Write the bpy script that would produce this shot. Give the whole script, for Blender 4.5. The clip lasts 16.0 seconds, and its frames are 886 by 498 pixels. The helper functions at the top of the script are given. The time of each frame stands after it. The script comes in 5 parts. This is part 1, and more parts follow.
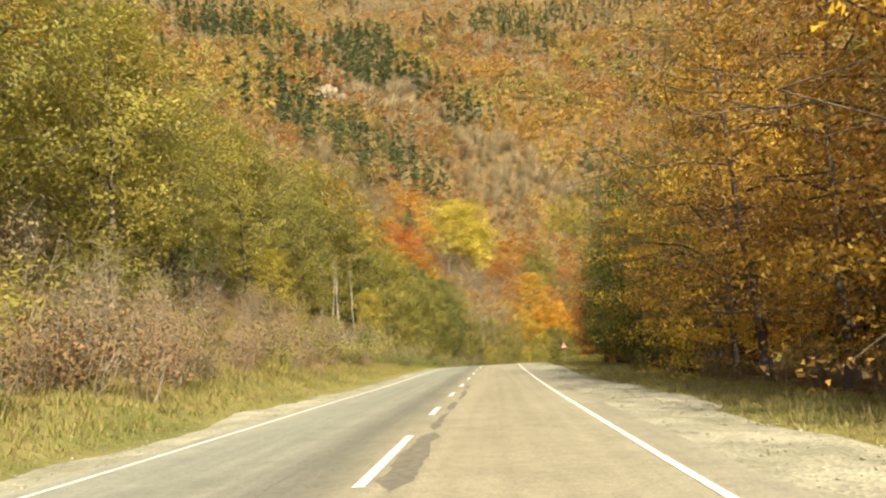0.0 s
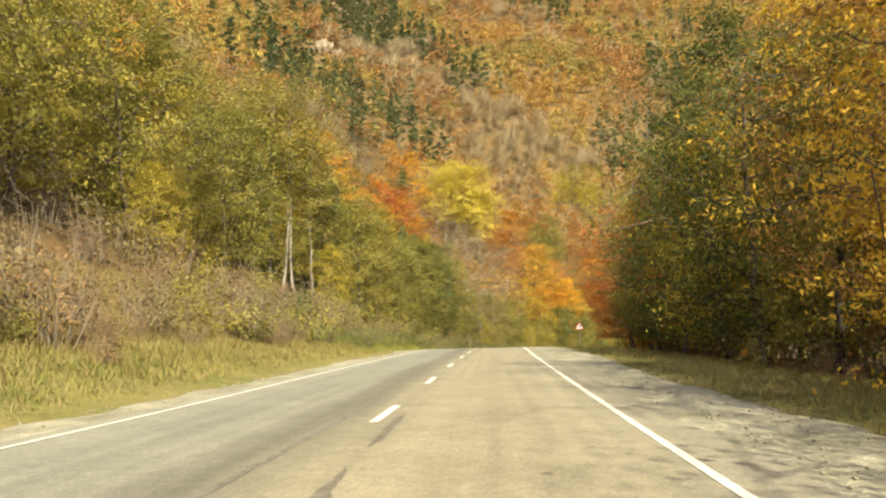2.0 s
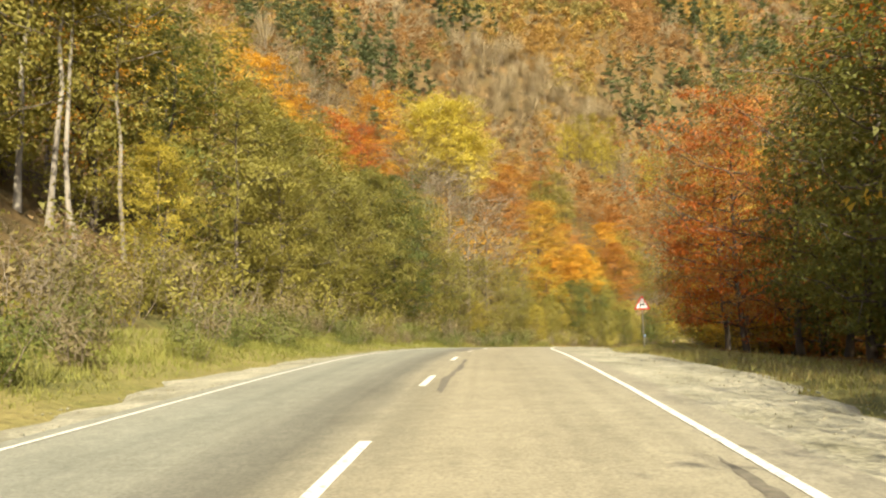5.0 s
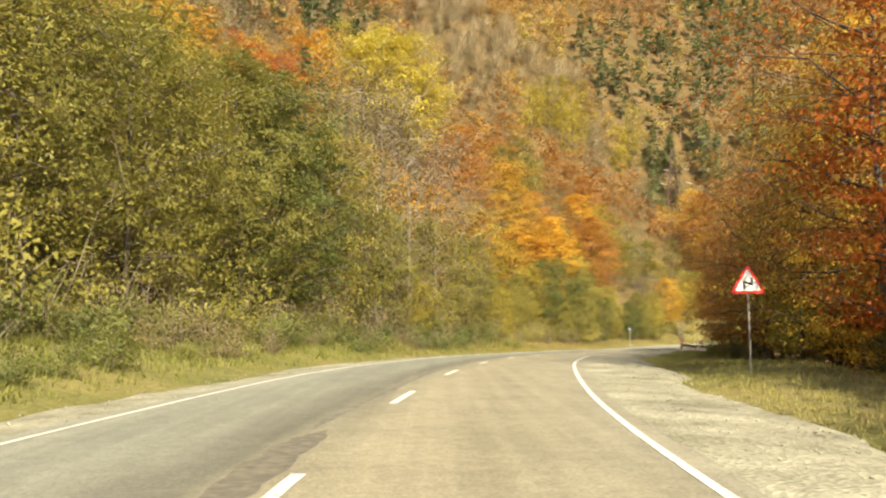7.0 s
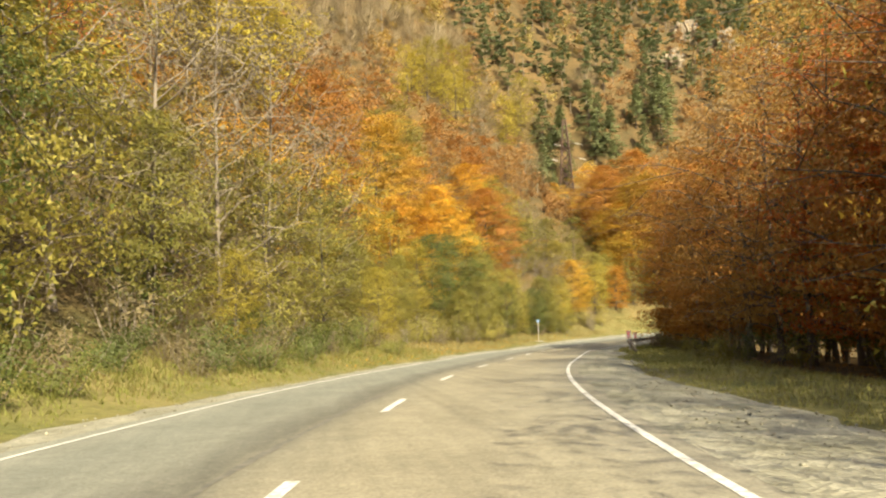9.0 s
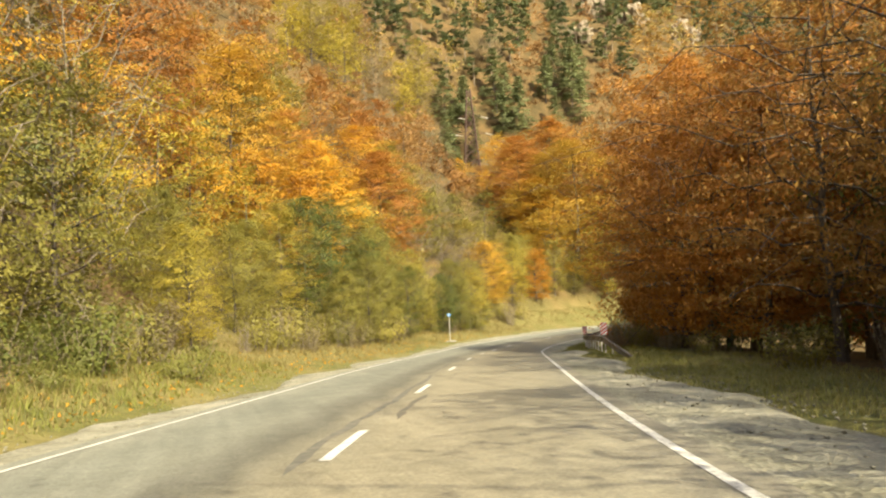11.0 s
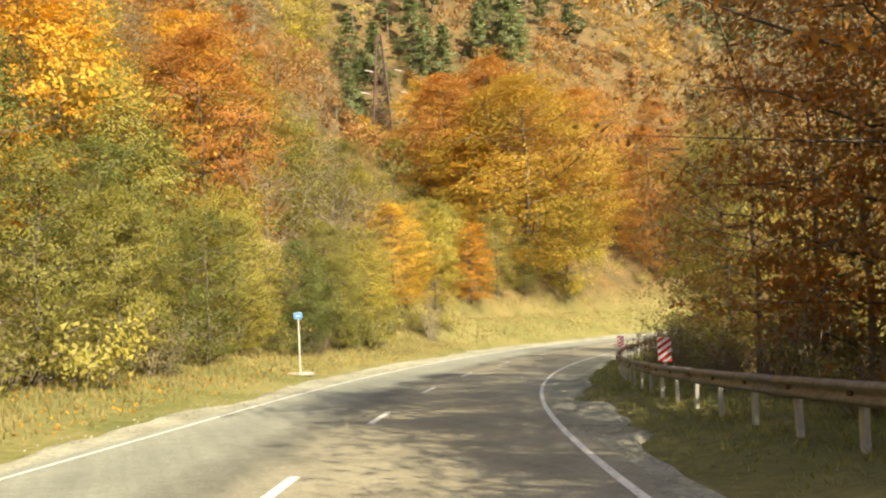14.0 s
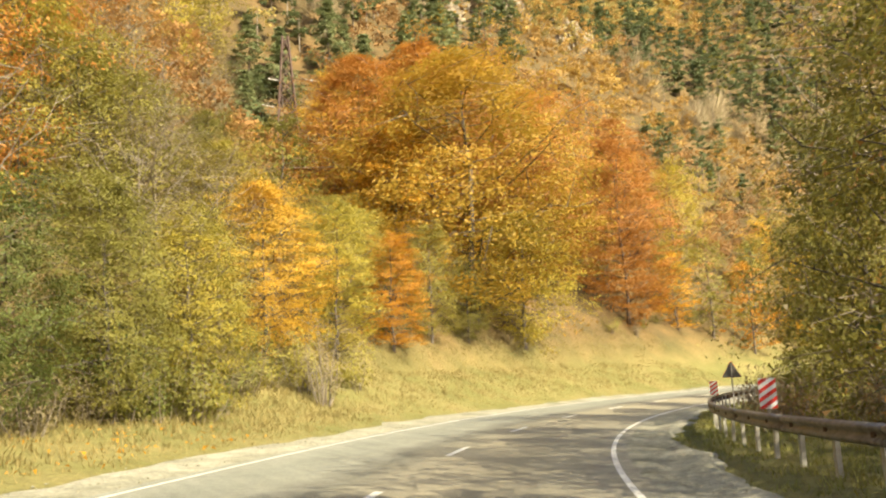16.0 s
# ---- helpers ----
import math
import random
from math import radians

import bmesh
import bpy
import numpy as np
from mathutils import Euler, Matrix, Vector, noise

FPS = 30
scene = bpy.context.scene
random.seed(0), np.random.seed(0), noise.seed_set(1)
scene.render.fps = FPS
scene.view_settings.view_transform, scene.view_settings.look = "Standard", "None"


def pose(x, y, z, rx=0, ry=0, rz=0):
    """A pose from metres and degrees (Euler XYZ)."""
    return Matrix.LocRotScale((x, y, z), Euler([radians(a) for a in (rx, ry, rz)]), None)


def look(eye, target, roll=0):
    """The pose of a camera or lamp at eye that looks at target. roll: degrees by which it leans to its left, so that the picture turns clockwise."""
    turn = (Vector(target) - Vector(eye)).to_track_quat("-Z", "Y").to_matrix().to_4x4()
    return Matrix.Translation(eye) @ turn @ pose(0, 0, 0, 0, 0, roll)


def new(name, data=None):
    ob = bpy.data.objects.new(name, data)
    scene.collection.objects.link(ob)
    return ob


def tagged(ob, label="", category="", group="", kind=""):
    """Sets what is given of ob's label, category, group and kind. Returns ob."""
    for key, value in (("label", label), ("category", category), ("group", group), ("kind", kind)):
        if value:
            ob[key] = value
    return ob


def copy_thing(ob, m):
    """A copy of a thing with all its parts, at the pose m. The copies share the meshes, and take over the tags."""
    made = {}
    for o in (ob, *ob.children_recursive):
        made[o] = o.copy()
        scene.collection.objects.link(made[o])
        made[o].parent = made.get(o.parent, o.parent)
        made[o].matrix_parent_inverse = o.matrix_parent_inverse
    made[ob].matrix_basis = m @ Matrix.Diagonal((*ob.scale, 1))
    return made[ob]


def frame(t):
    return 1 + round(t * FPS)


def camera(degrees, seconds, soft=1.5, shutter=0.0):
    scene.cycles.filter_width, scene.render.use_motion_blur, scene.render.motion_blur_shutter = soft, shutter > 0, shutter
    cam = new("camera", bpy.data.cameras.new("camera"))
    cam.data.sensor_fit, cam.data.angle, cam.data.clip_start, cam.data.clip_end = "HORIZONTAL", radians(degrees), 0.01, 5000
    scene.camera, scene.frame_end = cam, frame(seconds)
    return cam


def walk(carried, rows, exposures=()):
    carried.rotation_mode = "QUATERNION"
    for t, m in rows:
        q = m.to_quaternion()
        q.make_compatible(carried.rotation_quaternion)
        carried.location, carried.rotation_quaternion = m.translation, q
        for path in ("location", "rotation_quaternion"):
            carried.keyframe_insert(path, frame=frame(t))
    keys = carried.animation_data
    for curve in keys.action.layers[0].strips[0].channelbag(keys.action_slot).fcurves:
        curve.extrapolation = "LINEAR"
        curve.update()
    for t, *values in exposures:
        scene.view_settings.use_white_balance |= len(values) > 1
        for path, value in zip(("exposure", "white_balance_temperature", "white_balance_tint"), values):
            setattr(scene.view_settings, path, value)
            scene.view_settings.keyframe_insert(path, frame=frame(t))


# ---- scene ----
cam = camera(57.0, 16.0, soft=2.2)
PATH = [
    (0, (5.862, 6.149, 1.063), (5.763, 8.135, 1.274), -3.42),
    (0.5, (5.909, 11.157, 0.872), (5.823, 13.148, 1.04), -2.74),
    (1, (5.995, 16.552, 0.658), (5.926, 18.542, 0.847), -2.12),
    (1.5, (6.069, 21.855, 0.531), (5.994, 23.848, 0.681), -2.26),
    (2, (6.119, 27.343, 0.391), (6.011, 29.333, 0.553), -1.56),
    (2.5, (6.093, 33.103, 0.278), (5.95, 35.093, 0.414), -1.4),
    (3, (6.125, 39.327, 0.123), (5.984, 41.318, 0.241), -1.33),
    (3.5, (6.039, 45.638, 0.014), (5.915, 47.629, 0.149), -0.96),
    (4, (6.029, 52.145, -0.091), (5.922, 54.138, 0.049), -1.03),
    (4.5, (6.018, 58.256, -0.187), (5.932, 60.25, -0.065), -1.63),
    (5.1, (6.159, 65.746, -0.328), (6.066, 67.741, -0.217), -1.37),
    (5.75, (6.346, 74.076, -0.496), (6.255, 76.072, -0.396), -1.09),
    (6.4, (6.553, 82.353, -0.71), (6.485, 84.35, -0.623), -0.81),
    (7, (6.795, 89.709, -0.979), (6.811, 91.707, -0.903), -0.55),
    (7.5, (6.999, 95.662, -1.324), (7.063, 97.66, -1.263), -1.36),
    (8, (7.423, 101.612, -1.743), (7.575, 103.605, -1.693), -1.16),
    (8.5, (7.997, 107.163, -2.024), (8.219, 109.149, -1.946), -1.21),
    (9, (8.814, 112.79, -2.399), (9.128, 114.764, -2.335), -2.09),
    (9.5, (9.838, 118.293, -2.834), (10.242, 120.251, -2.775), -1.73),
    (10.1, (11.113, 124.4, -3.273), (11.595, 126.34, -3.217), -2.24),
    (10.75, (12.643, 130.432, -3.72), (13.186, 132.356, -3.668), -2.79),
    (11.4, (14.521, 136.646, -4.207), (15.091, 138.563, -4.158), -3.34),
    (12, (16.802, 143.228, -4.744), (17.374, 145.144, -4.697), -3.85),
    (12.5, (18.932, 149.284, -5.217), (19.534, 151.189, -5.123), -2.85),
    (13, (21.238, 155.215, -5.71), (21.884, 157.106, -5.625), -1.95),
    (13.5, (23.397, 160.479, -6.142), (24.082, 162.356, -6.057), -2.77),
    (14, (25.704, 166.019, -6.607), (26.446, 167.874, -6.524), -2.74),
    (14.5, (27.736, 170.85, -7.123), (28.507, 172.693, -7.029), -2.09),
    (15, (29.826, 175.716, -7.644), (30.623, 177.547, -7.523), -1.16),
    (15.5, (31.905, 180.38, -8.043), (32.741, 182.187, -7.855), -1.76),
    (16, (34.301, 185.213, -8.401), (35.207, 186.979, -8.157), -3.04),
]
walk(cam, [(t, look(eye, target, roll)) for t, eye, target, roll in PATH], [(0.0, 1.27), (9.5, 1.27), (12.5, 1.35), (16.0, 1.50)])


# ---- light ----
SUN_ELEVATION, SUN_X, SUN_Y = 41.0, 0.28, -0.96
world = bpy.data.worlds.new("world")
scene.world = world
world.use_nodes = True
wn = world.node_tree.nodes
sky = wn.new("ShaderNodeTexSky")
sky.sky_type = "NISHITA"
sky.sun_disc = False
sky.sun_elevation = radians(SUN_ELEVATION)
sky.sun_rotation = math.atan2(SUN_X, SUN_Y)
sky.air_density, sky.dust_density = 1.0, 2.5
wn["Background"].inputs[1].default_value = 0.12
world.node_tree.links.new(sky.outputs[0], wn["Background"].inputs[0])
sun_data = bpy.data.lights.new("sun", "SUN")
sun_data.energy, sun_data.angle, sun_data.color = 5.0, radians(0.5), (1.0, 0.91, 0.68)
sun = new("sun", sun_data)
h = math.hypot(SUN_X, SUN_Y)
sun.matrix_world = look((SUN_X / h * 100, SUN_Y / h * 100, 100 * math.tan(radians(SUN_ELEVATION))), (0, 0, 0))


# ---- materials ----
def material(name, rough=0.8, spec=0.3):
    m = bpy.data.materials.new(name)
    m.use_nodes = True
    b = m.node_tree.nodes["Principled BSDF"]
    b.inputs["Roughness"].default_value = rough
    b.inputs["Specular IOR Level"].default_value = spec
    return m, m.node_tree, b


def add(tree, kind, **values):
    n = tree.nodes.new(kind)
    for k, v in values.items():
        n.inputs[k.replace("_", " ")].default_value = v
    return n


def noise_at(tree, scale, detail=4.0, coords="Object", rough=0.55, stretch=None):
    tc = tree.nodes.new("ShaderNodeTexCoord")
    n = add(tree, "ShaderNodeTexNoise", Scale=scale, Detail=detail, Roughness=rough)
    out = tc.outputs[coords]
    if stretch:
        mp = tree.nodes.new("ShaderNodeMapping")
        mp.inputs["Scale"].default_value = stretch
        tree.links.new(out, mp.inputs["Vector"])
        out = mp.outputs[0]
    tree.links.new(out, n.inputs["Vector"])
    return n.outputs["Fac"]


def ramp(tree, fac, *stops):
    r = tree.nodes.new("ShaderNodeValToRGB")
    e = r.color_ramp.elements
    while len(e) < len(stops):
        e.new(0.5)
    for el, (pos, col) in zip(e, stops):
        el.position, el.color = pos, (*col, 1)
    tree.links.new(fac, r.inputs["Fac"])
    return r.outputs["Color"]


def mix(tree, fac, a, b, how="MIX"):
    m = tree.nodes.new("ShaderNodeMix")
    m.data_type, m.blend_type = "RGBA", how
    for v, i in ((fac, 0), (a, 6), (b, 7)):
        if isinstance(v, (int, float)):
            m.inputs[i].default_value = v
        elif isinstance(v, tuple):
            m.inputs[i].default_value = (*v, 1)
        else:
            tree.links.new(v, m.inputs[i])
    return m.outputs[2]


def bump(tree, bsdf, fac, strength=0.3, distance=0.02):
    b = add(tree, "ShaderNodeBump", Strength=strength, Distance=distance)
    tree.links.new(fac, b.inputs["Height"])
    tree.links.new(b.outputs[0], bsdf.inputs["Normal"])


def leaf_material(name, colours, rough=0.55, by_leaf=0.22, by_patch=0.50, by_tree=0.46, start=-0.12, patch_size=0.45, wood=False, through_light=0.42):
    """Leaves: hue by leaf, by patch of the crown and by tree, with light through the blade."""
    m, t, b = material(name, rough, 0.25)
    geo = t.nodes.new("ShaderNodeNewGeometry")
    if wood:
        info = t.nodes.new("ShaderNodeAttribute"); info.attribute_name = "tree"
        which = info.outputs["Fac"]
    else:
        which = t.nodes.new("ShaderNodeObjectInfo").outputs["Random"]
    total = start
    for value, weight in ((which, by_tree), (noise_at(t, patch_size, 2.0), by_patch), (geo.outputs["Random Per Island"], by_leaf)):
        s = t.nodes.new("ShaderNodeMath"); s.operation = "MULTIPLY_ADD"
        t.links.new(value, s.inputs[0]); s.inputs[1].default_value = weight
        if isinstance(total, float):
            s.inputs[2].default_value = total
        else:
            t.links.new(total, s.inputs[2])
        total = s.outputs[0]
    n = len(colours)
    col = ramp(t, total, *[(i / (n - 1), c) for i, c in enumerate(colours)])
    t.links.new(col, b.inputs["Base Color"])
    tr = t.nodes.new("ShaderNodeBsdfTranslucent")
    t.links.new(col, tr.inputs["Color"])
    ms = t.nodes.new("ShaderNodeMixShader")
    ms.inputs[0].default_value = through_light
    t.links.new(b.outputs[0], ms.inputs[1]); t.links.new(tr.outputs[0], ms.inputs[2])
    t.links.new(ms.outputs[0], t.nodes["Material Output"].inputs["Surface"])
    return m


def bark_material(name, dark, light, scale=3.0):
    m, t, b = material(name, 0.9, 0.2)
    f = noise_at(t, scale, 6.0, stretch=(1, 1, 0.25))
    t.links.new(ramp(t, f, (0.3, dark), (0.7, light)), b.inputs["Base Color"])
    bump(t, b, f, 0.6, 0.03)
    return m


LEAVES = {
    "green": leaf_material("leaves_green", [(0.066, 0.082, 0.02), (0.105, 0.124, 0.028), (0.165, 0.17, 0.036), (0.28, 0.25, 0.048)]),
    "olive": leaf_material("leaves_olive", [(0.13, 0.124, 0.028), (0.212, 0.192, 0.039), (0.319, 0.269, 0.051), (0.496, 0.389, 0.059)]),
    "yellow": leaf_material("leaves_yellow", [(0.196, 0.167, 0.034), (0.322, 0.259, 0.039), (0.471, 0.374, 0.046), (0.621, 0.494, 0.069)]),
    "orange": leaf_material("leaves_orange", [(0.354, 0.147, 0.019), (0.496, 0.236, 0.021), (0.637, 0.342, 0.026), (0.708, 0.46, 0.047)]),
    "rust": leaf_material("leaves_rust", [(0.228, 0.096, 0.024), (0.324, 0.138, 0.026), (0.42, 0.186, 0.031), (0.504, 0.252, 0.042)]),
    "brown": leaf_material("leaves_brown", [(0.19, 0.104, 0.036), (0.285, 0.155, 0.042), (0.39, 0.215, 0.052), (0.52, 0.31, 0.068)]),
    "tawny": leaf_material("leaves_tawny", [(0.26, 0.155, 0.024), (0.41, 0.235, 0.028), (0.55, 0.325, 0.034), (0.66, 0.43, 0.048)]),
    "amber": leaf_material("leaves_amber", [(0.13, 0.115, 0.02), (0.26, 0.19, 0.024), (0.42, 0.25, 0.028), (0.50, 0.265, 0.03)], by_patch=0.95, start=-0.22, patch_size=0.3),
    "pine": leaf_material("needles", [(0.105, 0.125, 0.05), (0.155, 0.175, 0.068), (0.21, 0.228, 0.088), (0.28, 0.29, 0.11)], 0.6),
    "dry": leaf_material("twigs_and_dry_leaves", [(0.135, 0.105, 0.05), (0.18, 0.14, 0.065), (0.225, 0.175, 0.08), (0.28, 0.225, 0.105)]),
    "grass": leaf_material("grass_blades", [(0.16, 0.17, 0.03), (0.32, 0.27, 0.07), (0.46, 0.36, 0.13), (0.55, 0.44, 0.20)], 0.7),
}
BARK = bark_material("bark", (0.05, 0.04, 0.03), (0.16, 0.13, 0.10))
BARK_PALE = bark_material("bark_pale", (0.12, 0.102, 0.08), (0.34, 0.30, 0.235), 2.0)
TWIG = bark_material("twig_bark", (0.14, 0.11, 0.075), (0.30, 0.25, 0.18), 4.0)

ASPHALT, t, b = material("asphalt", 0.85, 0.3)
g = noise_at(t, 28.0, 5.0, rough=0.7)
fine = noise_at(t, 5.0, 6.0, rough=0.65)
streak = noise_at(t, 1.0, 6.0, stretch=(4.0, 0.06, 1), rough=0.5)
spots = noise_at(t, 0.9, 7.0, rough=0.6)
at = t.nodes.new("ShaderNodeAttribute"); at.attribute_name = "across"
sh = t.nodes.new("ShaderNodeMath"); sh.operation = "MULTIPLY_ADD"
t.links.new(noise_at(t, 0.8, 6.0, stretch=(1.2, 0.15, 1)), sh.inputs[0]); sh.inputs[1].default_value = 0.14; t.links.new(at.outputs["Fac"], sh.inputs[2])
base = ramp(t, sh.outputs[0], (0.08, (0.30, 0.262, 0.185)), (0.22, (0.31, 0.265, 0.175)), (0.36, (0.285, 0.24, 0.155)), (0.50, (0.315, 0.265, 0.17)),
            (0.60, (0.26, 0.225, 0.15)), (0.665, (0.16, 0.145, 0.105)), (0.72, (0.19, 0.175, 0.13)), (0.77, (0.245, 0.23, 0.17)), (0.90, (0.23, 0.22, 0.165)), (1.06, (0.275, 0.26, 0.195)))
base = mix(t, 0.40, base, ramp(t, streak, (0.32, (0.66, 0.66, 0.65)), (0.66, (1.10, 1.10, 1.10))), "MULTIPLY")
base = mix(t, 0.45, base, ramp(t, spots, (0.32, (0.70, 0.70, 0.69)), (0.60, (1.06, 1.06, 1.06))), "MULTIPLY")
base = mix(t, 0.45, base, ramp(t, fine, (0.30, (0.66, 0.66, 0.65)), (0.70, (1.20, 1.20, 1.20))), "MULTIPLY")
base = mix(t, 0.8, base, ramp(t, g, (0.30, (0.55, 0.54, 0.52)), (0.70, (1.28, 1.28, 1.28))), "MULTIPLY")
base = mix(t, 1.0, base, (0.90, 0.93, 0.94), "MULTIPLY")
t.links.new(base, b.inputs["Base Color"])
bump(t, b, g, 0.5, 0.012)

PATCH, t, b = material("asphalt_patch", 0.8, 0.3)
f = noise_at(t, 9.0, 6.0)
t.links.new(ramp(t, f, (0.3, (0.085, 0.075, 0.055)), (0.7, (0.17, 0.148, 0.105))), b.inputs["Base Color"])
bump(t, b, f, 0.3, 0.01)

PAINT, t, b = material("road_paint", 0.6, 0.3)
f = noise_at(t, 14.0, 6.0)
t.links.new(ramp(t, f, (0.34, (0.34, 0.31, 0.24)), (0.50, (0.64, 0.61, 0.52))), b.inputs["Base Color"])

GRAVEL, t, b = material("gravel", 0.95, 0.2)
v = t.nodes.new("ShaderNodeTexVoronoi"); v.inputs["Scale"].default_value = 16.0
tc = t.nodes.new("ShaderNodeTexCoord"); t.links.new(tc.outputs["Object"], v.inputs["Vector"])
bw = t.nodes.new("ShaderNodeRGBToBW"); t.links.new(v.outputs["Color"], bw.inputs[0])
f = noise_at(t, 0.7, 7.0, rough=0.65)
c = ramp(t, f, (0.30, (0.165, 0.155, 0.098)), (0.46, (0.26, 0.243, 0.17)), (0.66, (0.38, 0.354, 0.258)))
c = mix(t, 0.55, c, ramp(t, bw.outputs[0], (0.1, (0.5, 0.48, 0.44)), (0.9, (1.15, 1.13, 1.08))), "MULTIPLY")
t.links.new(c, b.inputs["Base Color"])
bump(t, b, v.outputs["Distance"], 0.6, 0.04)

SOIL, t, b = material("leaf_litter_and_verge", 0.95, 0.15)
f = noise_at(t, 0.25, 8.0, rough=0.7)
k = noise_at(t, 6.0, 6.0)
wood_floor = ramp(t, f, (0.30, (0.075, 0.062, 0.026)), (0.47, (0.125, 0.086, 0.034)), (0.62, (0.18, 0.112, 0.043)), (0.8, (0.19, 0.10, 0.04)))
verge = ramp(t, f, (0.30, (0.12, 0.13, 0.034)), (0.47, (0.20, 0.18, 0.055)), (0.62, (0.26, 0.215, 0.075)), (0.8, (0.21, 0.155, 0.058)))
at = t.nodes.new("ShaderNodeAttribute"); at.attribute_name = "verge"
c = mix(t, at.outputs["Fac"], wood_floor, verge)
t.links.new(mix(t, 0.6, c, ramp(t, k, (0.25, (0.3, 0.3, 0.3)), (0.75, (1, 1, 1))), "MULTIPLY"), b.inputs["Base Color"])
bump(t, b, k, 0.8, 0.15)

ROCK, t, b = material("rock", 0.9, 0.25)
f = noise_at(t, 0.6, 9.0, rough=0.65)
t.links.new(ramp(t, f, (0.3, (0.10, 0.075, 0.045)), (0.5, (0.25, 0.20, 0.13)), (0.7, (0.40, 0.33, 0.22))), b.inputs["Base Color"])
bump(t, b, f, 0.9, 0.5)


def plain(name, colour, rough=0.5, metal=0.0, wear=0.25, scale=8.0):
    m, t, b = material(name, rough, 0.4)
    b.inputs["Metallic"].default_value = metal
    f = noise_at(t, scale, 6.0)
    t.links.new(mix(t, wear, colour, ramp(t, f, (0.3, (0.35, 0.3, 0.25)), (0.65, (1, 1, 1))), "MULTIPLY"), b.inputs["Base Color"])
    bump(t, b, f, 0.08, 0.005)
    return m


STEEL = plain("galvanised_steel", (0.27, 0.235, 0.19), 0.55, 0.5, 0.7)
POST_WHITE = plain("white_painted_post", (0.56, 0.53, 0.45), 0.6, 0, 0.5)
GREY_POST = plain("grey_post", (0.34, 0.31, 0.27), 0.6, 0.3, 0.4)
SIGN_WHITE = plain("sign_white", (0.80, 0.80, 0.77), 0.4, 0, 0.1)
SIGN_RED = plain("sign_red", (0.62, 0.045, 0.03), 0.4, 0, 0.1)
SIGN_BLACK = plain("sign_black", (0.02, 0.02, 0.02), 0.5, 0, 0.1)
SIGN_BLUE = plain("sign_blue", (0.06, 0.22, 0.50), 0.4, 0, 0.1)
PLATE_RIM = plain("plate_rim", (0.42, 0.55, 0.66), 0.4, 0, 0.1)
SIGN_BACK = plain("sign_back_metal", (0.16, 0.15, 0.14), 0.6, 0.4, 0.3)
CONCRETE = plain("concrete", (0.44, 0.40, 0.33), 0.9, 0, 0.5, 5.0)
IRON = plain("rusty_iron", (0.12, 0.075, 0.055), 0.8, 0.3, 0.5)

# ---- the road's line ----
# every ten metres from 10 m before the start: heading to the right of north, in degrees, and grade in per cent
HEADING = [0.81, 0.6, 0.39, 0.18, 0.16, 0.62, 0.47, 0.39, 0.94, 0.97, 1.43, 2.61, 7.04, 9.39, 13.05, 17.15, 20.38, 20.74, 21.05, 22.43, 25.78, 30.66, 36.71, 43.35, 49.9, 56.51, 63.12, 69.73, 76.34, 79.84, 83.34, 86.84]
GRADE = [-8.43, -6.46, -4.49, -2.53, -2.41, -2.58, -1.92, -2.03, -2.12, -2.36, -3.59, -5.65, -5.53, -7.27, -7.37, -7.82, -7.81, -7.31, -8.21, -8.68, -7.17, -6.37, -5.39, -4.83, -4.34, -3.93, -3.53, -3.13, -2.72, -2.32, -1.91, -1.51]
START = 60  # metres of road behind the first mark
marks = START - 10 + 10.0 * np.arange(len(HEADING))
ARC = np.arange(0.0, 400.0)
turn_at = np.radians(np.interp(ARC, marks, HEADING))
climb = np.interp(ARC, marks, GRADE) / 100
k = np.hanning(9) / np.hanning(9).sum()
turn_at = np.convolve(np.pad(turn_at, 4, "edge"), k, "valid")
RAIL = np.stack([np.cumsum(np.sin(turn_at)), np.cumsum(np.cos(turn_at)), np.cumsum(climb)], 1)
RAIL += np.array([4.420, -3.900, 0.487]) - RAIL[START]
TAN = np.gradient(RAIL[:, :2], axis=0); TAN /= np.hypot(*TAN.T)[:, None]
LEFT = np.stack([-TAN[:, 1], TAN[:, 0]], 1)
TILT = [0.0135, 0.0143, 0.0152, -0.0027, 0.0093, -0.0128, -0.003, 0.0305, 0.0323, 0.0226, 0.0181]  # rise to the left, every 30 m


def camber(s, d):
    """The carriageway's cross fall."""
    return np.interp(s, START - 10 + 30.0 * np.arange(len(TILT)), TILT) * np.clip(d, -4.0, 5.5)


def on_road(s, d, up=0.0):
    """The place s metres along the line and d metres to its left."""
    x = np.interp(s, ARC, RAIL[:, 0]) + d * np.interp(s, ARC, LEFT[:, 0])
    y = np.interp(s, ARC, RAIL[:, 1]) + d * np.interp(s, ARC, LEFT[:, 1])
    return np.stack([x, y, np.interp(s, ARC, RAIL[:, 2]) + camber(s, d) + up + 0 * x], -1)


def s_at(q):
    """Distance along the line from its first point, for a distance from the start."""
    return float(q) + START


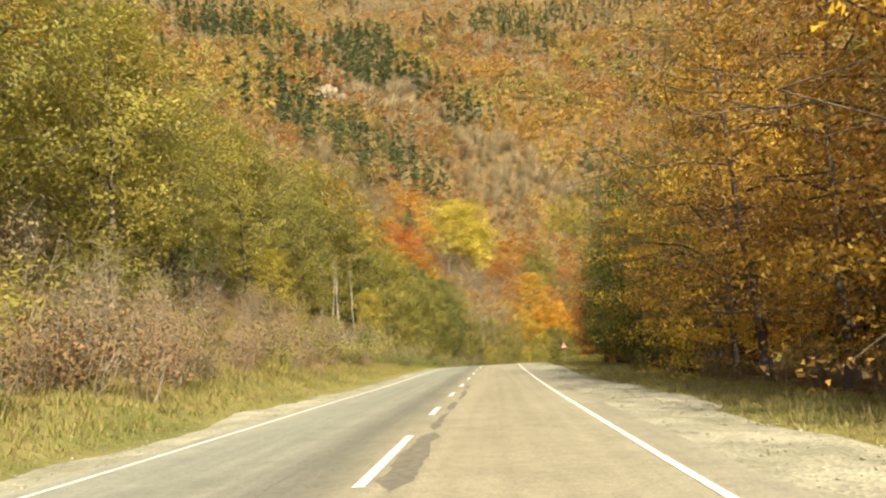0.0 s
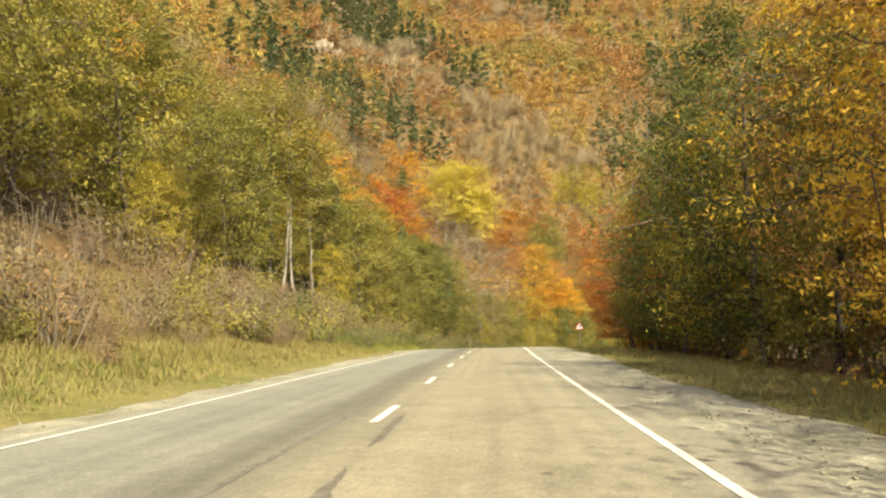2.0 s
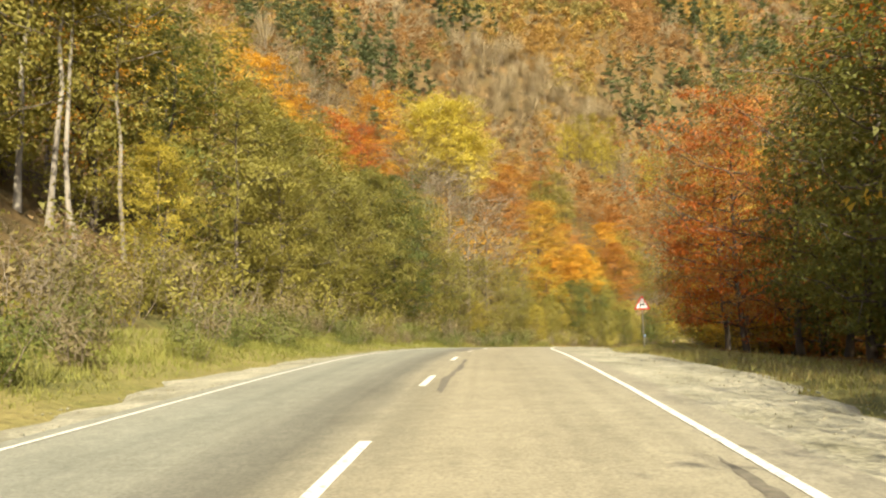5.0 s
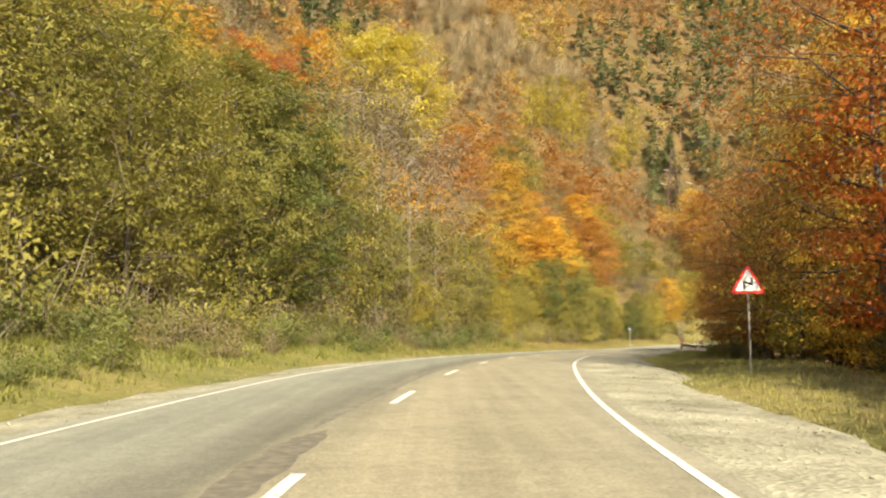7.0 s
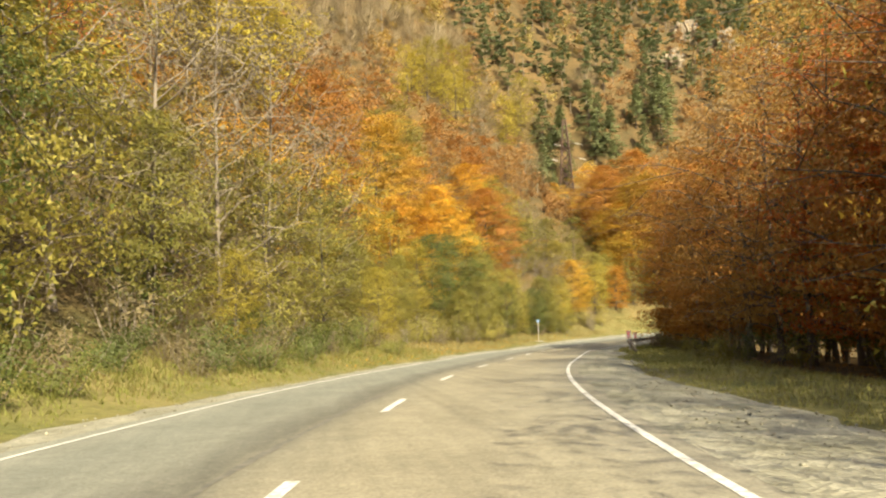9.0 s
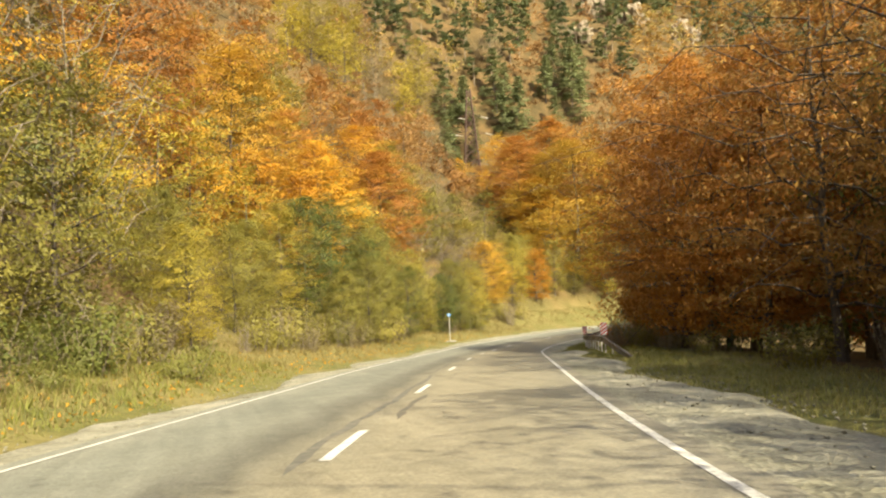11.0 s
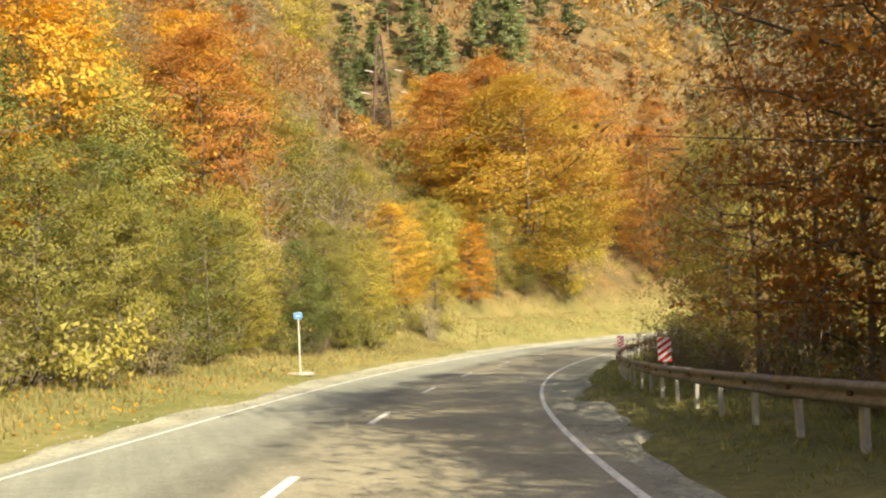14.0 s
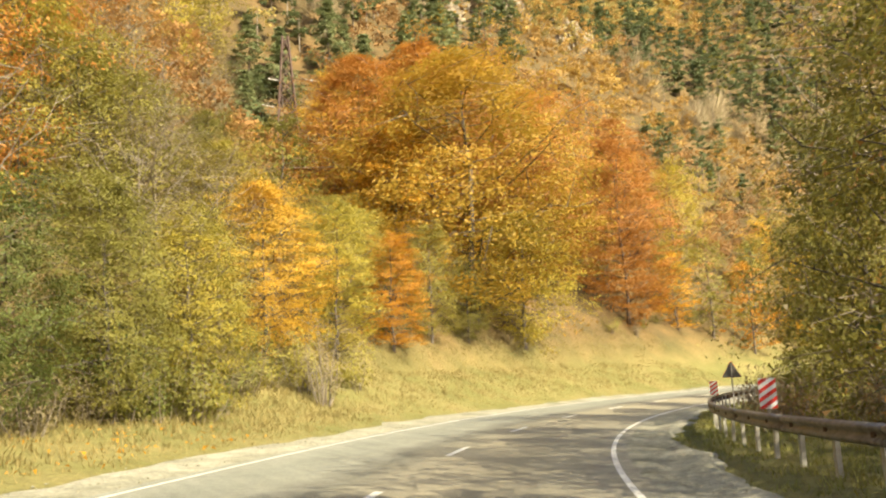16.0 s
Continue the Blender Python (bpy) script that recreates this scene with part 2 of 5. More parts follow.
def lateral(x, y):
    """Distance along the road and to its left (plus) or right (minus)."""
    x, y = np.asarray(x, float).ravel(), np.asarray(y, float).ravel()
    best, s = np.full(x.shape, 1e18), np.zeros(x.shape)
    for i in range(0, len(RAIL), 2):
        d2 = (x - RAIL[i, 0]) ** 2 + (y - RAIL[i, 1]) ** 2
        m = d2 < best
        best[m], s[m] = d2[m], i
    i = s.astype(int)
    v = np.stack([x, y], 1) - RAIL[i, :2]
    side = (v * LEFT[i]).sum(1)
    along = (v * TAN[i]).sum(1)
    near = np.hypot(side, along)
    s = np.clip(s + np.clip(along, -1.5, 1.5), 0, len(RAIL) - 1)
    return s, np.where(near > 6, np.sign(side) * np.sqrt(best), side)


def waves(x, y, scale, seed=0.0):
    """Soft rolling value in -1..1 from a few sines."""
    a = 0
    for i, (kx, ky, w) in enumerate(((1.0, 0.35, 1.0), (-0.55, 0.9, 0.8), (1.7, -1.3, 0.45), (0.4, 2.3, 0.35), (2.9, 1.9, 0.2))):
        a = a + w * np.sin((kx * x + ky * y) / scale + 1.7 * i + seed)
    return a / 2.0


BANK = [(0, 0.34), (120, 0.34), (150, 0.22), (197, 0.20), (230, 0.22), (252, 0.14), (276, 0.16), (288, 0.36), (320, 0.38), (360, 0.4), (411, 0.4)]


PYLON = (61.0, 275.0)


def height(x, y):
    x, y = np.asarray(x, float), np.asarray(y, float)
    flat = x.shape
    x, y = x.ravel(), y.ravel()
    s, d = lateral(x, y)
    z0 = np.interp(s, ARC, RAIL[:, 2]) + camber(s, d)
    k = np.interp(s, *np.array(BANK).T)
    # left: shoulder, grassy bank, wooded mountainside
    prof = np.interp(d, [0, 3.1, 4.9, 5.6], [0, -0.02, -0.08, 0.02])
    prof = prof + np.interp(s, [214, 241, 261, 320, 360], [0, 0.04, 0.09, 0.09, 0.04]) * np.clip((d - 3.3) / 1.4, 0, 1)
    bank = np.clip(d - 5.4, 0, 6.6) * k
    hill = np.interp(d, [11, 40, 60, 85, 105, 170, 310, 400, 560, 800, 1000, 1500], [0, 18.5, 34, 52, 62, 90, 148, 170, 205, 330, 470, 900])
    rough = np.clip((d - 14) / 60, 0, 1) * (4.5 * waves(x, y, 24.0) + 2.0 * waves(x, y, 9.0, 2.0)) * np.clip(d / 90, 0.25, 1.8)
    hill = hill * np.interp(s, [227, 304], [1.0, 1.35])
    hill = hill - 13.0 * np.exp(-((x - PYLON[0]) ** 2 + (y - PYLON[1]) ** 2) / 17.0 ** 2)
    left = prof + bank + hill + rough + np.clip((d - 5) / 3, 0, 1) * 0.12 * waves(x, y, 1.3)
    # right: wide shoulder, verge, flat wood sloping to the valley
    r = -d
    right = np.interp(r, [0, 3.6, 5.6, 9.0, 14, 40, 90, 200, 420, 900], [0, -0.02, -0.10, -0.16, -0.5, -3.0, -3, 30, 95, 200])
    right = right + np.interp(s, [222, 236], [0, 0.26]) * np.clip((r - 3.9) / 1.3, 0, 1)
    right = right + 0.5 * np.clip((r - 6.5) / 3.5, 0, 1) * np.clip((14 - r) / 4, 0, 1) * np.clip(1 - np.abs(s - 181) / 16, 0, 1)
    right = right + np.clip((r - 9) / 8, 0, 1) * 0.25 * waves(x, y, 4.0)
    return (z0 + np.where(d > 0, left, right)).reshape(flat)


# ---- meshes ----
def mesh_object(name, verts, faces, mat, parent=None, smooth=False, normals=None):
    me = bpy.data.meshes.new(name)
    verts = np.asarray(verts, np.float32)
    me.vertices.add(len(verts))
    me.vertices.foreach_set("co", verts.ravel())
    faces = np.asarray(faces, np.int32)
    n, k = faces.shape
    me.loops.add(n * k)
    me.loops.foreach_set("vertex_index", faces.ravel())
    me.polygons.add(n)
    me.polygons.foreach_set("loop_start", np.arange(0, n * k, k, dtype=np.int32))
    me.polygons.foreach_set("loop_total", np.full(n, k, np.int32))
    if smooth:
        me.polygons.foreach_set("use_smooth", np.ones(n, bool))
    me.update(calc_edges=True)
    me.validate()
    if normals is not None:
        free = me.attributes.new("custom_normal", "FLOAT_VECTOR", "POINT")
        free.data.foreach_set("vector", np.asarray(normals, np.float32).ravel())
    me.materials.append(mat)
    ob = new(name, me)
    if parent:
        ob.parent = parent
    return ob


def part(name, bm, mat, parent=None, label=""):
    me = bpy.data.meshes.new(name)
    bm.to_mesh(me)
    bm.free()
    me.materials.append(mat)
    ob = new(name, me)
    ob.parent = parent
    return tagged(ob, label)


def strip(s0, s1, d0, d1, up, step=1.0, rows=1):
    """Vertices and quads of a ribbon that follows the road."""
    s = np.linspace(s0, s1, max(2, int((s1 - s0) / step) + 1))
    d0 = d0(s) if callable(d0) else d0 + 0 * s
    d1 = d1(s) if callable(d1) else d1 + 0 * s
    cols = [on_road(s, d0 + (d1 - d0) * i / rows, up) for i in range(rows + 1)]
    v = np.stack(cols, 1).reshape(-1, 3)
    w = rows + 1
    i = (np.arange(len(s) - 1)[:, None] * w + np.arange(rows)[None]).ravel()
    return v, np.stack([i + 1, i, i + w, i + w + 1], 1)


def grid_mesh(name, xs, ys, fn, mat, smooth=True):
    X, Y = np.meshgrid(xs, ys)
    Z = fn(X, Y)
    v = np.stack([X, Y, Z], -1).reshape(-1, 3)
    w = len(xs)
    i = (np.arange(len(ys) - 1)[:, None] * w + np.arange(w - 1)[None]).ravel()
    return mesh_object(name, v, np.stack([i, i + 1, i + w + 1, i + w], 1), mat, smooth=smooth)


# ---- ground, road ----
def spaced(lo, hi, a, b, fine, far):
    out = list(np.arange(a, b + 1e-6, fine))
    g, p = fine, b
    while p < hi:
        g = min(g * 1.12, far); p += g; out.append(p)
    g, p = fine, a
    while p > lo:
        g = min(g * 1.12, far); p -= g; out.insert(0, p)
    return np.array(out)


XS = spaced(-1500, 1500, -25, 75, 1.1, 60)
YS = spaced(-900, 2200, -12, 236, 1.1, 60)
ground = grid_mesh("ground", XS, YS, lambda x, y: height(x, y) - 0.06, SOIL)
gx, gy = np.meshgrid(XS, YS)
_, gd = lateral(gx, gy)
verge_at = ground.data.attributes.new("verge", "FLOAT", "POINT")
verge_at.data.foreach_set("value", (np.clip((13.5 - gd) / 4, 0, 1) * np.clip((gd + 11) / 2, 0, 1)).astype(np.float32))
tagged(ground, "leaf-littered grassy valley side and verge", "ground", kind="structure")

def right_lane(s):
    return 3.11 + 0 * s


def margin(s):
    """Asphalt outside the right edge line."""
    return np.interp(s, [0, 130, 155], [0.62, 0.55, 0.26])


def left_lane(s):
    return 3.30 + 0 * s


v, f = strip(0, len(RAIL) - 40, lambda s: -right_lane(s) - margin(s) - 0.06, lambda s: left_lane(s) + 0.3, 0.03, rows=12)
road = mesh_object("road", v, f, ASPHALT)
across = road.data.attributes.new("across", "FLOAT", "POINT")
across.data.foreach_set("value", np.tile(np.linspace(0, 1, 13), len(v) // 13).astype(np.float32))
tagged(road, "worn sunlit tan asphalt two-lane mountain road", "road", kind="structure")


def ragged(name, d_in, d_out, s0, s1, mat, label):
    """A shoulder with an uneven outer edge, draped on the ground."""
    s = np.arange(s0, s1, 0.7)
    rng = np.random.default_rng(5)
    wob = np.convolve(rng.normal(0, 1, len(s) + 8), np.ones(9) / 9, "valid") * 0.9 + rng.normal(0, 0.08, len(s))
    rows = 6
    cols = []
    for i in range(rows + 1):
        d_in_s = d_in(s) if callable(d_in) else d_in
        d = d_in_s + (d_out(s) + wob * np.sign(d_out(s)) - d_in_s) * i / rows
        p = on_road(s, d)
        p[:, 2] = height(p[:, 0], p[:, 1]) + (0.05 - 0.10 * max(0, i - rows + 1)) + 0.012 * rng.normal(0, 1, len(s)) * (0 < i < rows)
        cols.append(p)
    v = np.stack(cols, 1).reshape(-1, 3)
    w = rows + 1
    i = (np.arange(len(s) - 1)[:, None] * w + np.arange(rows)[None]).ravel()
    return tagged(mesh_object(name, v, np.stack([i, i + w, i + w + 1, i + 1], 1), mat), label, "shoulder", kind="structure")


ragged("shoulder_left", lambda s: left_lane(s) + 0.24, lambda s: 4.75 + 0 * s, 0, len(RAIL) - 60, GRAVEL, "pale gravel shoulder beside the asphalt")
ragged("shoulder_right", lambda s: -right_lane(s) - margin(s), lambda s: -np.interp(s, [0, 70, 125, 150, 175, 190, 215, 235, 300], [6.0, 5.9, 5.8, 5.7, 5.8, 5.8, 5.2, 4.5, 4.4]), 0, len(RAIL) - 60, GRAVEL, "wide pale gravel shoulder beside the asphalt")

v, f = strip(0, len(RAIL) - 40, lambda s: left_lane(s) - 0.037, lambda s: left_lane(s) + 0.037, 0.036)
tagged(mesh_object("edge_line_left", v, f, PAINT), "worn white painted road edge line", "road marking", kind="structure")
v, f = strip(0, len(RAIL) - 40, lambda s: -right_lane(s) - 0.048, lambda s: -right_lane(s) + 0.048, 0.036)
tagged(mesh_object("edge_line_right", v, f, PAINT), "worn white painted road edge line", "road marking", kind="structure")


def dash(s0, length):
    v, f = strip(s0, s0 + length, -0.06, 0.06, 0.037, 0.5)
    return tagged(mesh_object("centre_dash", v, f, PAINT), "white painted centre line dash on asphalt", "road marking", "centre line dashes", "structure")


dash(s_at(17.8), 4.9)
DASHES = [27.0, 34.2, 41.3, 48.9, 56.9, 65.3, 73.5, 81.4, 89.5, 97.8, 105.9, 113.2, 121.0, 128.9, 137.1, 145.3, 153.5, 161.6, 170.5, 179.3, 187.2, 195.0, 202.6, 210.5, 218.5, 226.6]
DASHES += [DASHES[-1] + 7.9 * i for i in range(1, 8)]
for q in DASHES:
    dash(s_at(q), 2.29)


# ---- trees ----
def leaf_cloud(centres, per, spread, size, rng, flat=0.6, fat=(0.42, 0.62), core=None, loose=0.75, rounding=0.45):
    """Single leaf blades scattered round the centres; with a core they lie like the crown's skin and are shaded as a rounded crown."""
    n = len(centres) * per
    c = np.repeat(centres, per, axis=0)
    sp = np.repeat(np.broadcast_to(spread, (len(centres),)), per)[:, None]
    p = c + np.clip(rng.normal(0, 0.8, (n, 3)), -1.5, 1.5) * sp * np.array([1, 1, flat])
    nz = rng.normal(0, 1, (n, 3))
    nz /= np.linalg.norm(nz, axis=1)[:, None]
    soft_n = None
    if core is not None:
        away = p - (core if np.ndim(core) == 1 else np.repeat(core, per, axis=0))
        away /= np.linalg.norm(away, axis=1)[:, None] + 1e-6
        soft_n = away + rounding * nz + np.array([0, 0, 0.25])
        nz = nz * loose + away + np.array([0, 0, 0.35])
        nz /= np.linalg.norm(nz, axis=1)[:, None] + 1e-6
        soft_n /= np.linalg.norm(soft_n, axis=1)[:, None] + 1e-6
        soft_n = np.repeat(soft_n, 3, axis=0)
    u = np.cross(nz, rng.normal(0, 1, (n, 3)))
    u /= np.linalg.norm(u, axis=1)[:, None] + 1e-9
    w = np.cross(nz, u)
    L = size * rng.uniform(0.6, 1.35, (n, 1)); W = L * rng.uniform(*fat, (n, 1))
    v = np.stack([p - u * L * 0.4 - w * W * 0.55, p + u * L * 0.6, p - u * L * 0.4 + w * W * 0.55], 1).reshape(-1, 3)
    return v, np.arange(n * 3).reshape(-1, 3), soft_n


def tube(points, radii, sides=5):
    """A tapered tube along points."""
    p = np.asarray(points, float); r = np.asarray(radii, float)
    d = np.gradient(p, axis=0); d /= np.linalg.norm(d, axis=1)[:, None] + 1e-9
    a = np.cross(d, [0.31, 0.17, 0.93]); a /= np.linalg.norm(a, axis=1)[:, None] + 1e-9
    b = np.cross(d, a)
    th = np.arange(sides) * 2 * math.pi / sides
    v = (p[:, None] + r[:, None, None] * (np.cos(th)[None, :, None] * a[:, None] + np.sin(th)[None, :, None] * b[:, None])).reshape(-1, 3)
    f = []
    for i in range(len(p) - 1):
        for j in range(sides):
            f.append((i * sides + j, i * sides + (j + 1) % sides, (i + 1) * sides + (j + 1) % sides, (i + 1) * sides + j))
    return v, f


def joined(pieces):
    vs, fs, n = [], [], 0
    for v, f in pieces:
        vs.append(v); fs.append(np.asarray(f) + n); n += len(v)
    return np.concatenate(vs), np.concatenate(fs)


def limb_set(rng, tall, crown, base, spread_fn, count, thick, lean=0.0, up=0.5, twigs=True):
    """A trunk and its limbs; returns pieces and points along the limbs where leaves sit."""
    top = tall * 0.93
    zs = np.linspace(-0.4, top, 9)
    wob = np.cumsum(rng.normal(0, 0.10, (9, 2)), axis=0) * tall / 14
    wob -= wob[0]
    trunk = np.c_[wob[:, 0] + lean * zs, wob[:, 1], zs]
    rad = thick * (1 - 0.88 * np.linspace(0, 1, 9)); rad[0] *= 1.35
    pieces = [tube(trunk, rad, 7)]
    tips = []
    for k in range(count):
        q = (k + rng.uniform(0, 1)) / count
        z = base + (top - base) * q
        root = np.array([np.interp(z, zs, trunk[:, 0]), np.interp(z, zs, trunk[:, 1]), z])
        ang = k * 2.4 + rng.uniform(-0.5, 0.5)
        reach = crown * spread_fn(q) * rng.uniform(0.75, 1.1)
        rise = reach * (up + 0.35 * q) * rng.uniform(0.6, 1.2)
        tt = np.linspace(0, 1, 5)[:, None]
        curve = root + np.array([math.cos(ang), math.sin(ang), 0]) * reach * tt + np.array([0, 0, rise]) * tt ** 1.3
        curve[1:] += rng.normal(0, 0.05 * reach, (4, 3))
        pieces.append(tube(curve, thick * 0.34 * (1 - q * 0.6) * (1 - 0.85 * tt[:, 0]) + 0.006, 4))
        for tq in (0.45, 0.62, 0.78, 0.92, 1.0):
            c = root + (curve[-1] - root) * tq
            i = tq * 4
            lo = int(min(3, i)); c = curve[lo] + (curve[lo + 1] - curve[lo]) * (i - lo)
            tips.append((c, reach * 0.28 + 0.25))
            if tq > 0.5:
                side = c + rng.normal(0, 0.30 * reach + 0.15, 3) * np.array([1, 1, 0.6])
                tips.append((side, reach * 0.24 + 0.25))
                if twigs:
                    pieces.append(tube([c, side], [0.02, 0.006], 3))
    return pieces, tips, trunk


def egg_crown(q):
    return 0.30 + 1.0 * math.sin(math.pi * (0.12 + 0.80 * q)) ** 0.8 - 0.15 * q


def crown_skin(rng, tall, crown, base, n):
    """Bough ends over an uneven egg-shaped crown."""
    q = rng.uniform(0.02, 1.0, n) ** 0.85
    a = rng.uniform(0, 6.283, n)
    lump = 1 + 0.16 * np.sin(3 * a + 6 * q + rng.uniform(0, 6)) + 0.10 * np.sin(7 * a - 11 * q + rng.uniform(0, 6))
    r = crown * np.sin(math.pi * np.clip(q, 0, 1) ** 0.72) ** 0.62 * lump * rng.uniform(0.82, 1.05, n)
    return np.stack([r * np.cos(a), r * np.sin(a), base + (tall - base) * q], 1)


def crown_inside(rng, tall, crown, base, fill, n):
    """Points in the shaded inside of a crown."""
    q = rng.uniform(0.05, 0.92, n)
    a = rng.uniform(0, 6.283, n)
    r = fill * crown * np.sin(math.pi * q ** 0.72) ** 0.62 * rng.uniform(0.25, 1.0, n)
    return np.stack([r * np.cos(a), r * np.sin(a), base + (tall - base) * q], 1)


def broad_tree(name, leaves, seed, tall=12.0, crown=3.6, base=2.0, limbs=26, per=28, size=0.24, flat=0.55, bark=None, thick=0.16, cover=1.0, shape=egg_crown, label="", spread=1.0, up=0.5, lean=0.0, twigs=True, skin=5, fill=0.78):
    rng = np.random.default_rng(seed)
    ob = new(name)
    pieces, tips, _ = limb_set(rng, tall, crown, base, shape, limbs, thick, lean, up, twigs)
    v, f = joined(pieces)
    mesh_object("trunk", v, f, bark or BARK, ob, True)
    c = np.array([p for p, _ in tips]); r = np.array([q for _, q in tips]) * spread
    keep = rng.uniform(0, 1, len(c)) < cover
    c, r = c[keep], r[keep]
    if skin:
        c2 = crown_skin(rng, tall, crown, base, limbs * skin)
        c, r = np.concatenate([c, c2]), np.concatenate([r, np.full(len(c2), 0.17 * crown)])
    core = np.array([0, 0, tall * 0.4])
    v, f, nn = leaf_cloud(c, per, r * 0.62, size, rng, flat, core=core, loose=0.9, rounding=0.75)
    if fill:
        inner = crown_inside(rng, tall, crown, base, fill, limbs * (60 if skin > 10 else 24))
        v2, f2, n2 = leaf_cloud(inner, 1, 0.1, size * 1.45, rng, 1.0, core=core, loose=1.4, rounding=0.9)
        f, v, nn = np.concatenate([f, f2 + len(v)]), np.concatenate([v, v2]), np.concatenate([nn, n2])
    mesh_object("crown", v, f, LEAVES[leaves], ob, True, nn)
    return tagged(ob, label, "tree")


def pine_tree(name, seed, tall=15.0, crown=2.4, base=4.0, whorls=15, per=13, size=0.42, label=""):
    rng = np.random.default_rng(seed)
    ob = new(name)
    zs = np.linspace(-0.4, tall, 6)
    pieces = [tube(np.c_[0.02 * zs, 0 * zs, zs], 0.17 * (1 - 0.95 * np.linspace(0, 1, 6)), 6)]
    cs = []
    for k in range(whorls):
        q = k / (whorls - 1)
        z = base + (tall - base) * q
        reach = crown * (1 - q) ** 0.75 * (0.7 + 0.3 * min(1, q * 5)) + 0.15
        for j in range(5):
            a = rng.uniform(0, 6.28)
            R = reach * rng.uniform(0.6, 1.15)
            tip = np.array([math.cos(a) * R, math.sin(a) * R, z - 0.16 * R])
            pieces.append(tube([(0, 0, z), tip * np.array([0.5, 0.5, 1]) + (0, 0, 0.06), tip], [0.035, 0.02, 0.008], 3))
            for tq in (0.4, 0.7, 1.0):
                cs.append(np.array([0, 0, z]) + (tip - np.array([0, 0, z])) * tq)
    v, f = joined(pieces)
    mesh_object("trunk", v, f, BARK, ob, True)
    v, f, nn = leaf_cloud(np.array(cs), per, 0.34, size, rng, 0.35, core=np.array([0, 0, tall * 0.3]), loose=1.3, rounding=0.6)
    mesh_object("crown", v, f, LEAVES["pine"], ob, True, nn)
    return tagged(ob, label, "conifer")


def bush(name, leaves, seed, tall=2.2, wide=1.4, stems=14, per=22, size=0.15, bare=0.0, label="", category="bush"):
    rng = np.random.default_rng(seed)
    ob = new(name)
    pieces, cs = [], []
    for k in range(stems):
        a, R, H = rng.uniform(0, 6.28), wide * rng.uniform(0.1, 1), tall * rng.uniform(0.55, 1.1)
        foot = np.array([math.cos(a), math.sin(a), 0]) * R * 0.3
        tip = np.array([math.cos(a) * R, math.sin(a) * R, H])
        mid = (foot + tip) / 2 + rng.normal(0, 0.12, 3)
        pieces.append(tube([foot - (0, 0, 0.2), mid, tip], [0.022, 0.014, 0.005], 3))
        for tq in (0.3, 0.5, 0.7, 0.85, 1.0):
            c = foot + (tip - foot) * tq + rng.normal(0, 0.12, 3)
            cs.append(c)
            e = c + rng.normal(0, 0.3, 3) + (0, 0, 0.2)
            if tq in (0.5, 1.0):
                pieces.append(tube([c, e], [0.010, 0.004], 3))
    v, f = joined(pieces)
    mesh_object("stem", v, f, TWIG, ob)
    cs = np.array(cs)
    keep = rng.uniform(0, 1, len(cs)) >= bare
    v, f, nn = leaf_cloud(cs[keep], per, 0.30, size, rng, 0.8, core=np.array([0, 0, tall * 0.3]), loose=1.0)
    mesh_object("foliage", v, f, LEAVES[leaves], ob, True, nn)
    return tagged(ob, label, category)


LEAVES["gold"] = leaf_material("leaves_gold", [(0.312, 0.175, 0.037), (0.488, 0.294, 0.043), (0.688, 0.45, 0.05), (0.8, 0.6, 0.075)])
LEAVES["weed"] = leaf_material("dry_weeds", [(0.15, 0.088, 0.04), (0.23, 0.14, 0.06), (0.31, 0.20, 0.088), (0.38, 0.27, 0.12)])
LEAVES["lemon"] = leaf_material("leaves_lemon", [(0.42, 0.34, 0.05), (0.54, 0.44, 0.06), (0.63, 0.53, 0.08), (0.70, 0.60, 0.12)])
LEAVES["red"] = leaf_material("leaves_red", [(0.308, 0.066, 0.015), (0.44, 0.121, 0.018), (0.572, 0.209, 0.022), (0.66, 0.341, 0.033)])


def near_and_far(kind, name, leaves, seed, count, tall, crown, base, limbs, per, size, label, **more):
    """Well-leaved trees for the road's edge, thinner ones with larger clumps for the wood behind."""
    near = [broad_tree(name, leaves, seed + i, tall + i, crown, base, limbs, per, size, label=label, **more) for i in range(count)]
    far = [broad_tree(name, leaves, seed + 5 + i, tall + 1, crown, base, max(12, limbs * 2 // 5), max(6, per * 2 // 5), size * 1.75, label=label, twigs=False, **more) for i in range(2)]
    KINDS[kind], KINDS[kind + "_back"] = near, far


KINDS = {}
near_and_far("green", "alder_tree", "green", 11, 2, 11, 2.9, 0.5, 28, 42, 0.14, "green alder with yellowing leaves on the bank", up=0.32)
near_and_far("olive", "roadside_tree", "olive", 21, 2, 11, 2.8, 0.4, 28, 42, 0.145, "olive-green tree turning yellow on the slope", up=0.32)
near_and_far("yellow", "yellow_tree", "yellow", 31, 2, 11, 2.9, 0.4, 28, 42, 0.145, "bright yellow autumn tree on the slope", up=0.32)
near_and_far("orange", "beech_tree", "orange", 41, 2, 12, 3.5, 0.3, 30, 52, 0.15, "orange autumn beech with layered boughs", flat=0.24, up=0.22, skin=7)
near_and_far("gold", "beech_tree", "gold", 46, 2, 13, 3.9, 0.4, 30, 62, 0.115, "golden brown autumn beech with layered boughs", flat=0.22, up=0.2, skin=8)
near_and_far("rust", "beech_tree", "rust", 51, 2, 12, 3.6, 0.4, 30, 50, 0.15, "rust-brown autumn beech with layered boughs", flat=0.24, up=0.22, skin=7)
near_and_far("red", "maple_tree", "red", 56, 1, 12, 3.6, 1.2, 30, 54, 0.13, "fiery red and orange autumn maple", flat=0.26, up=0.24)
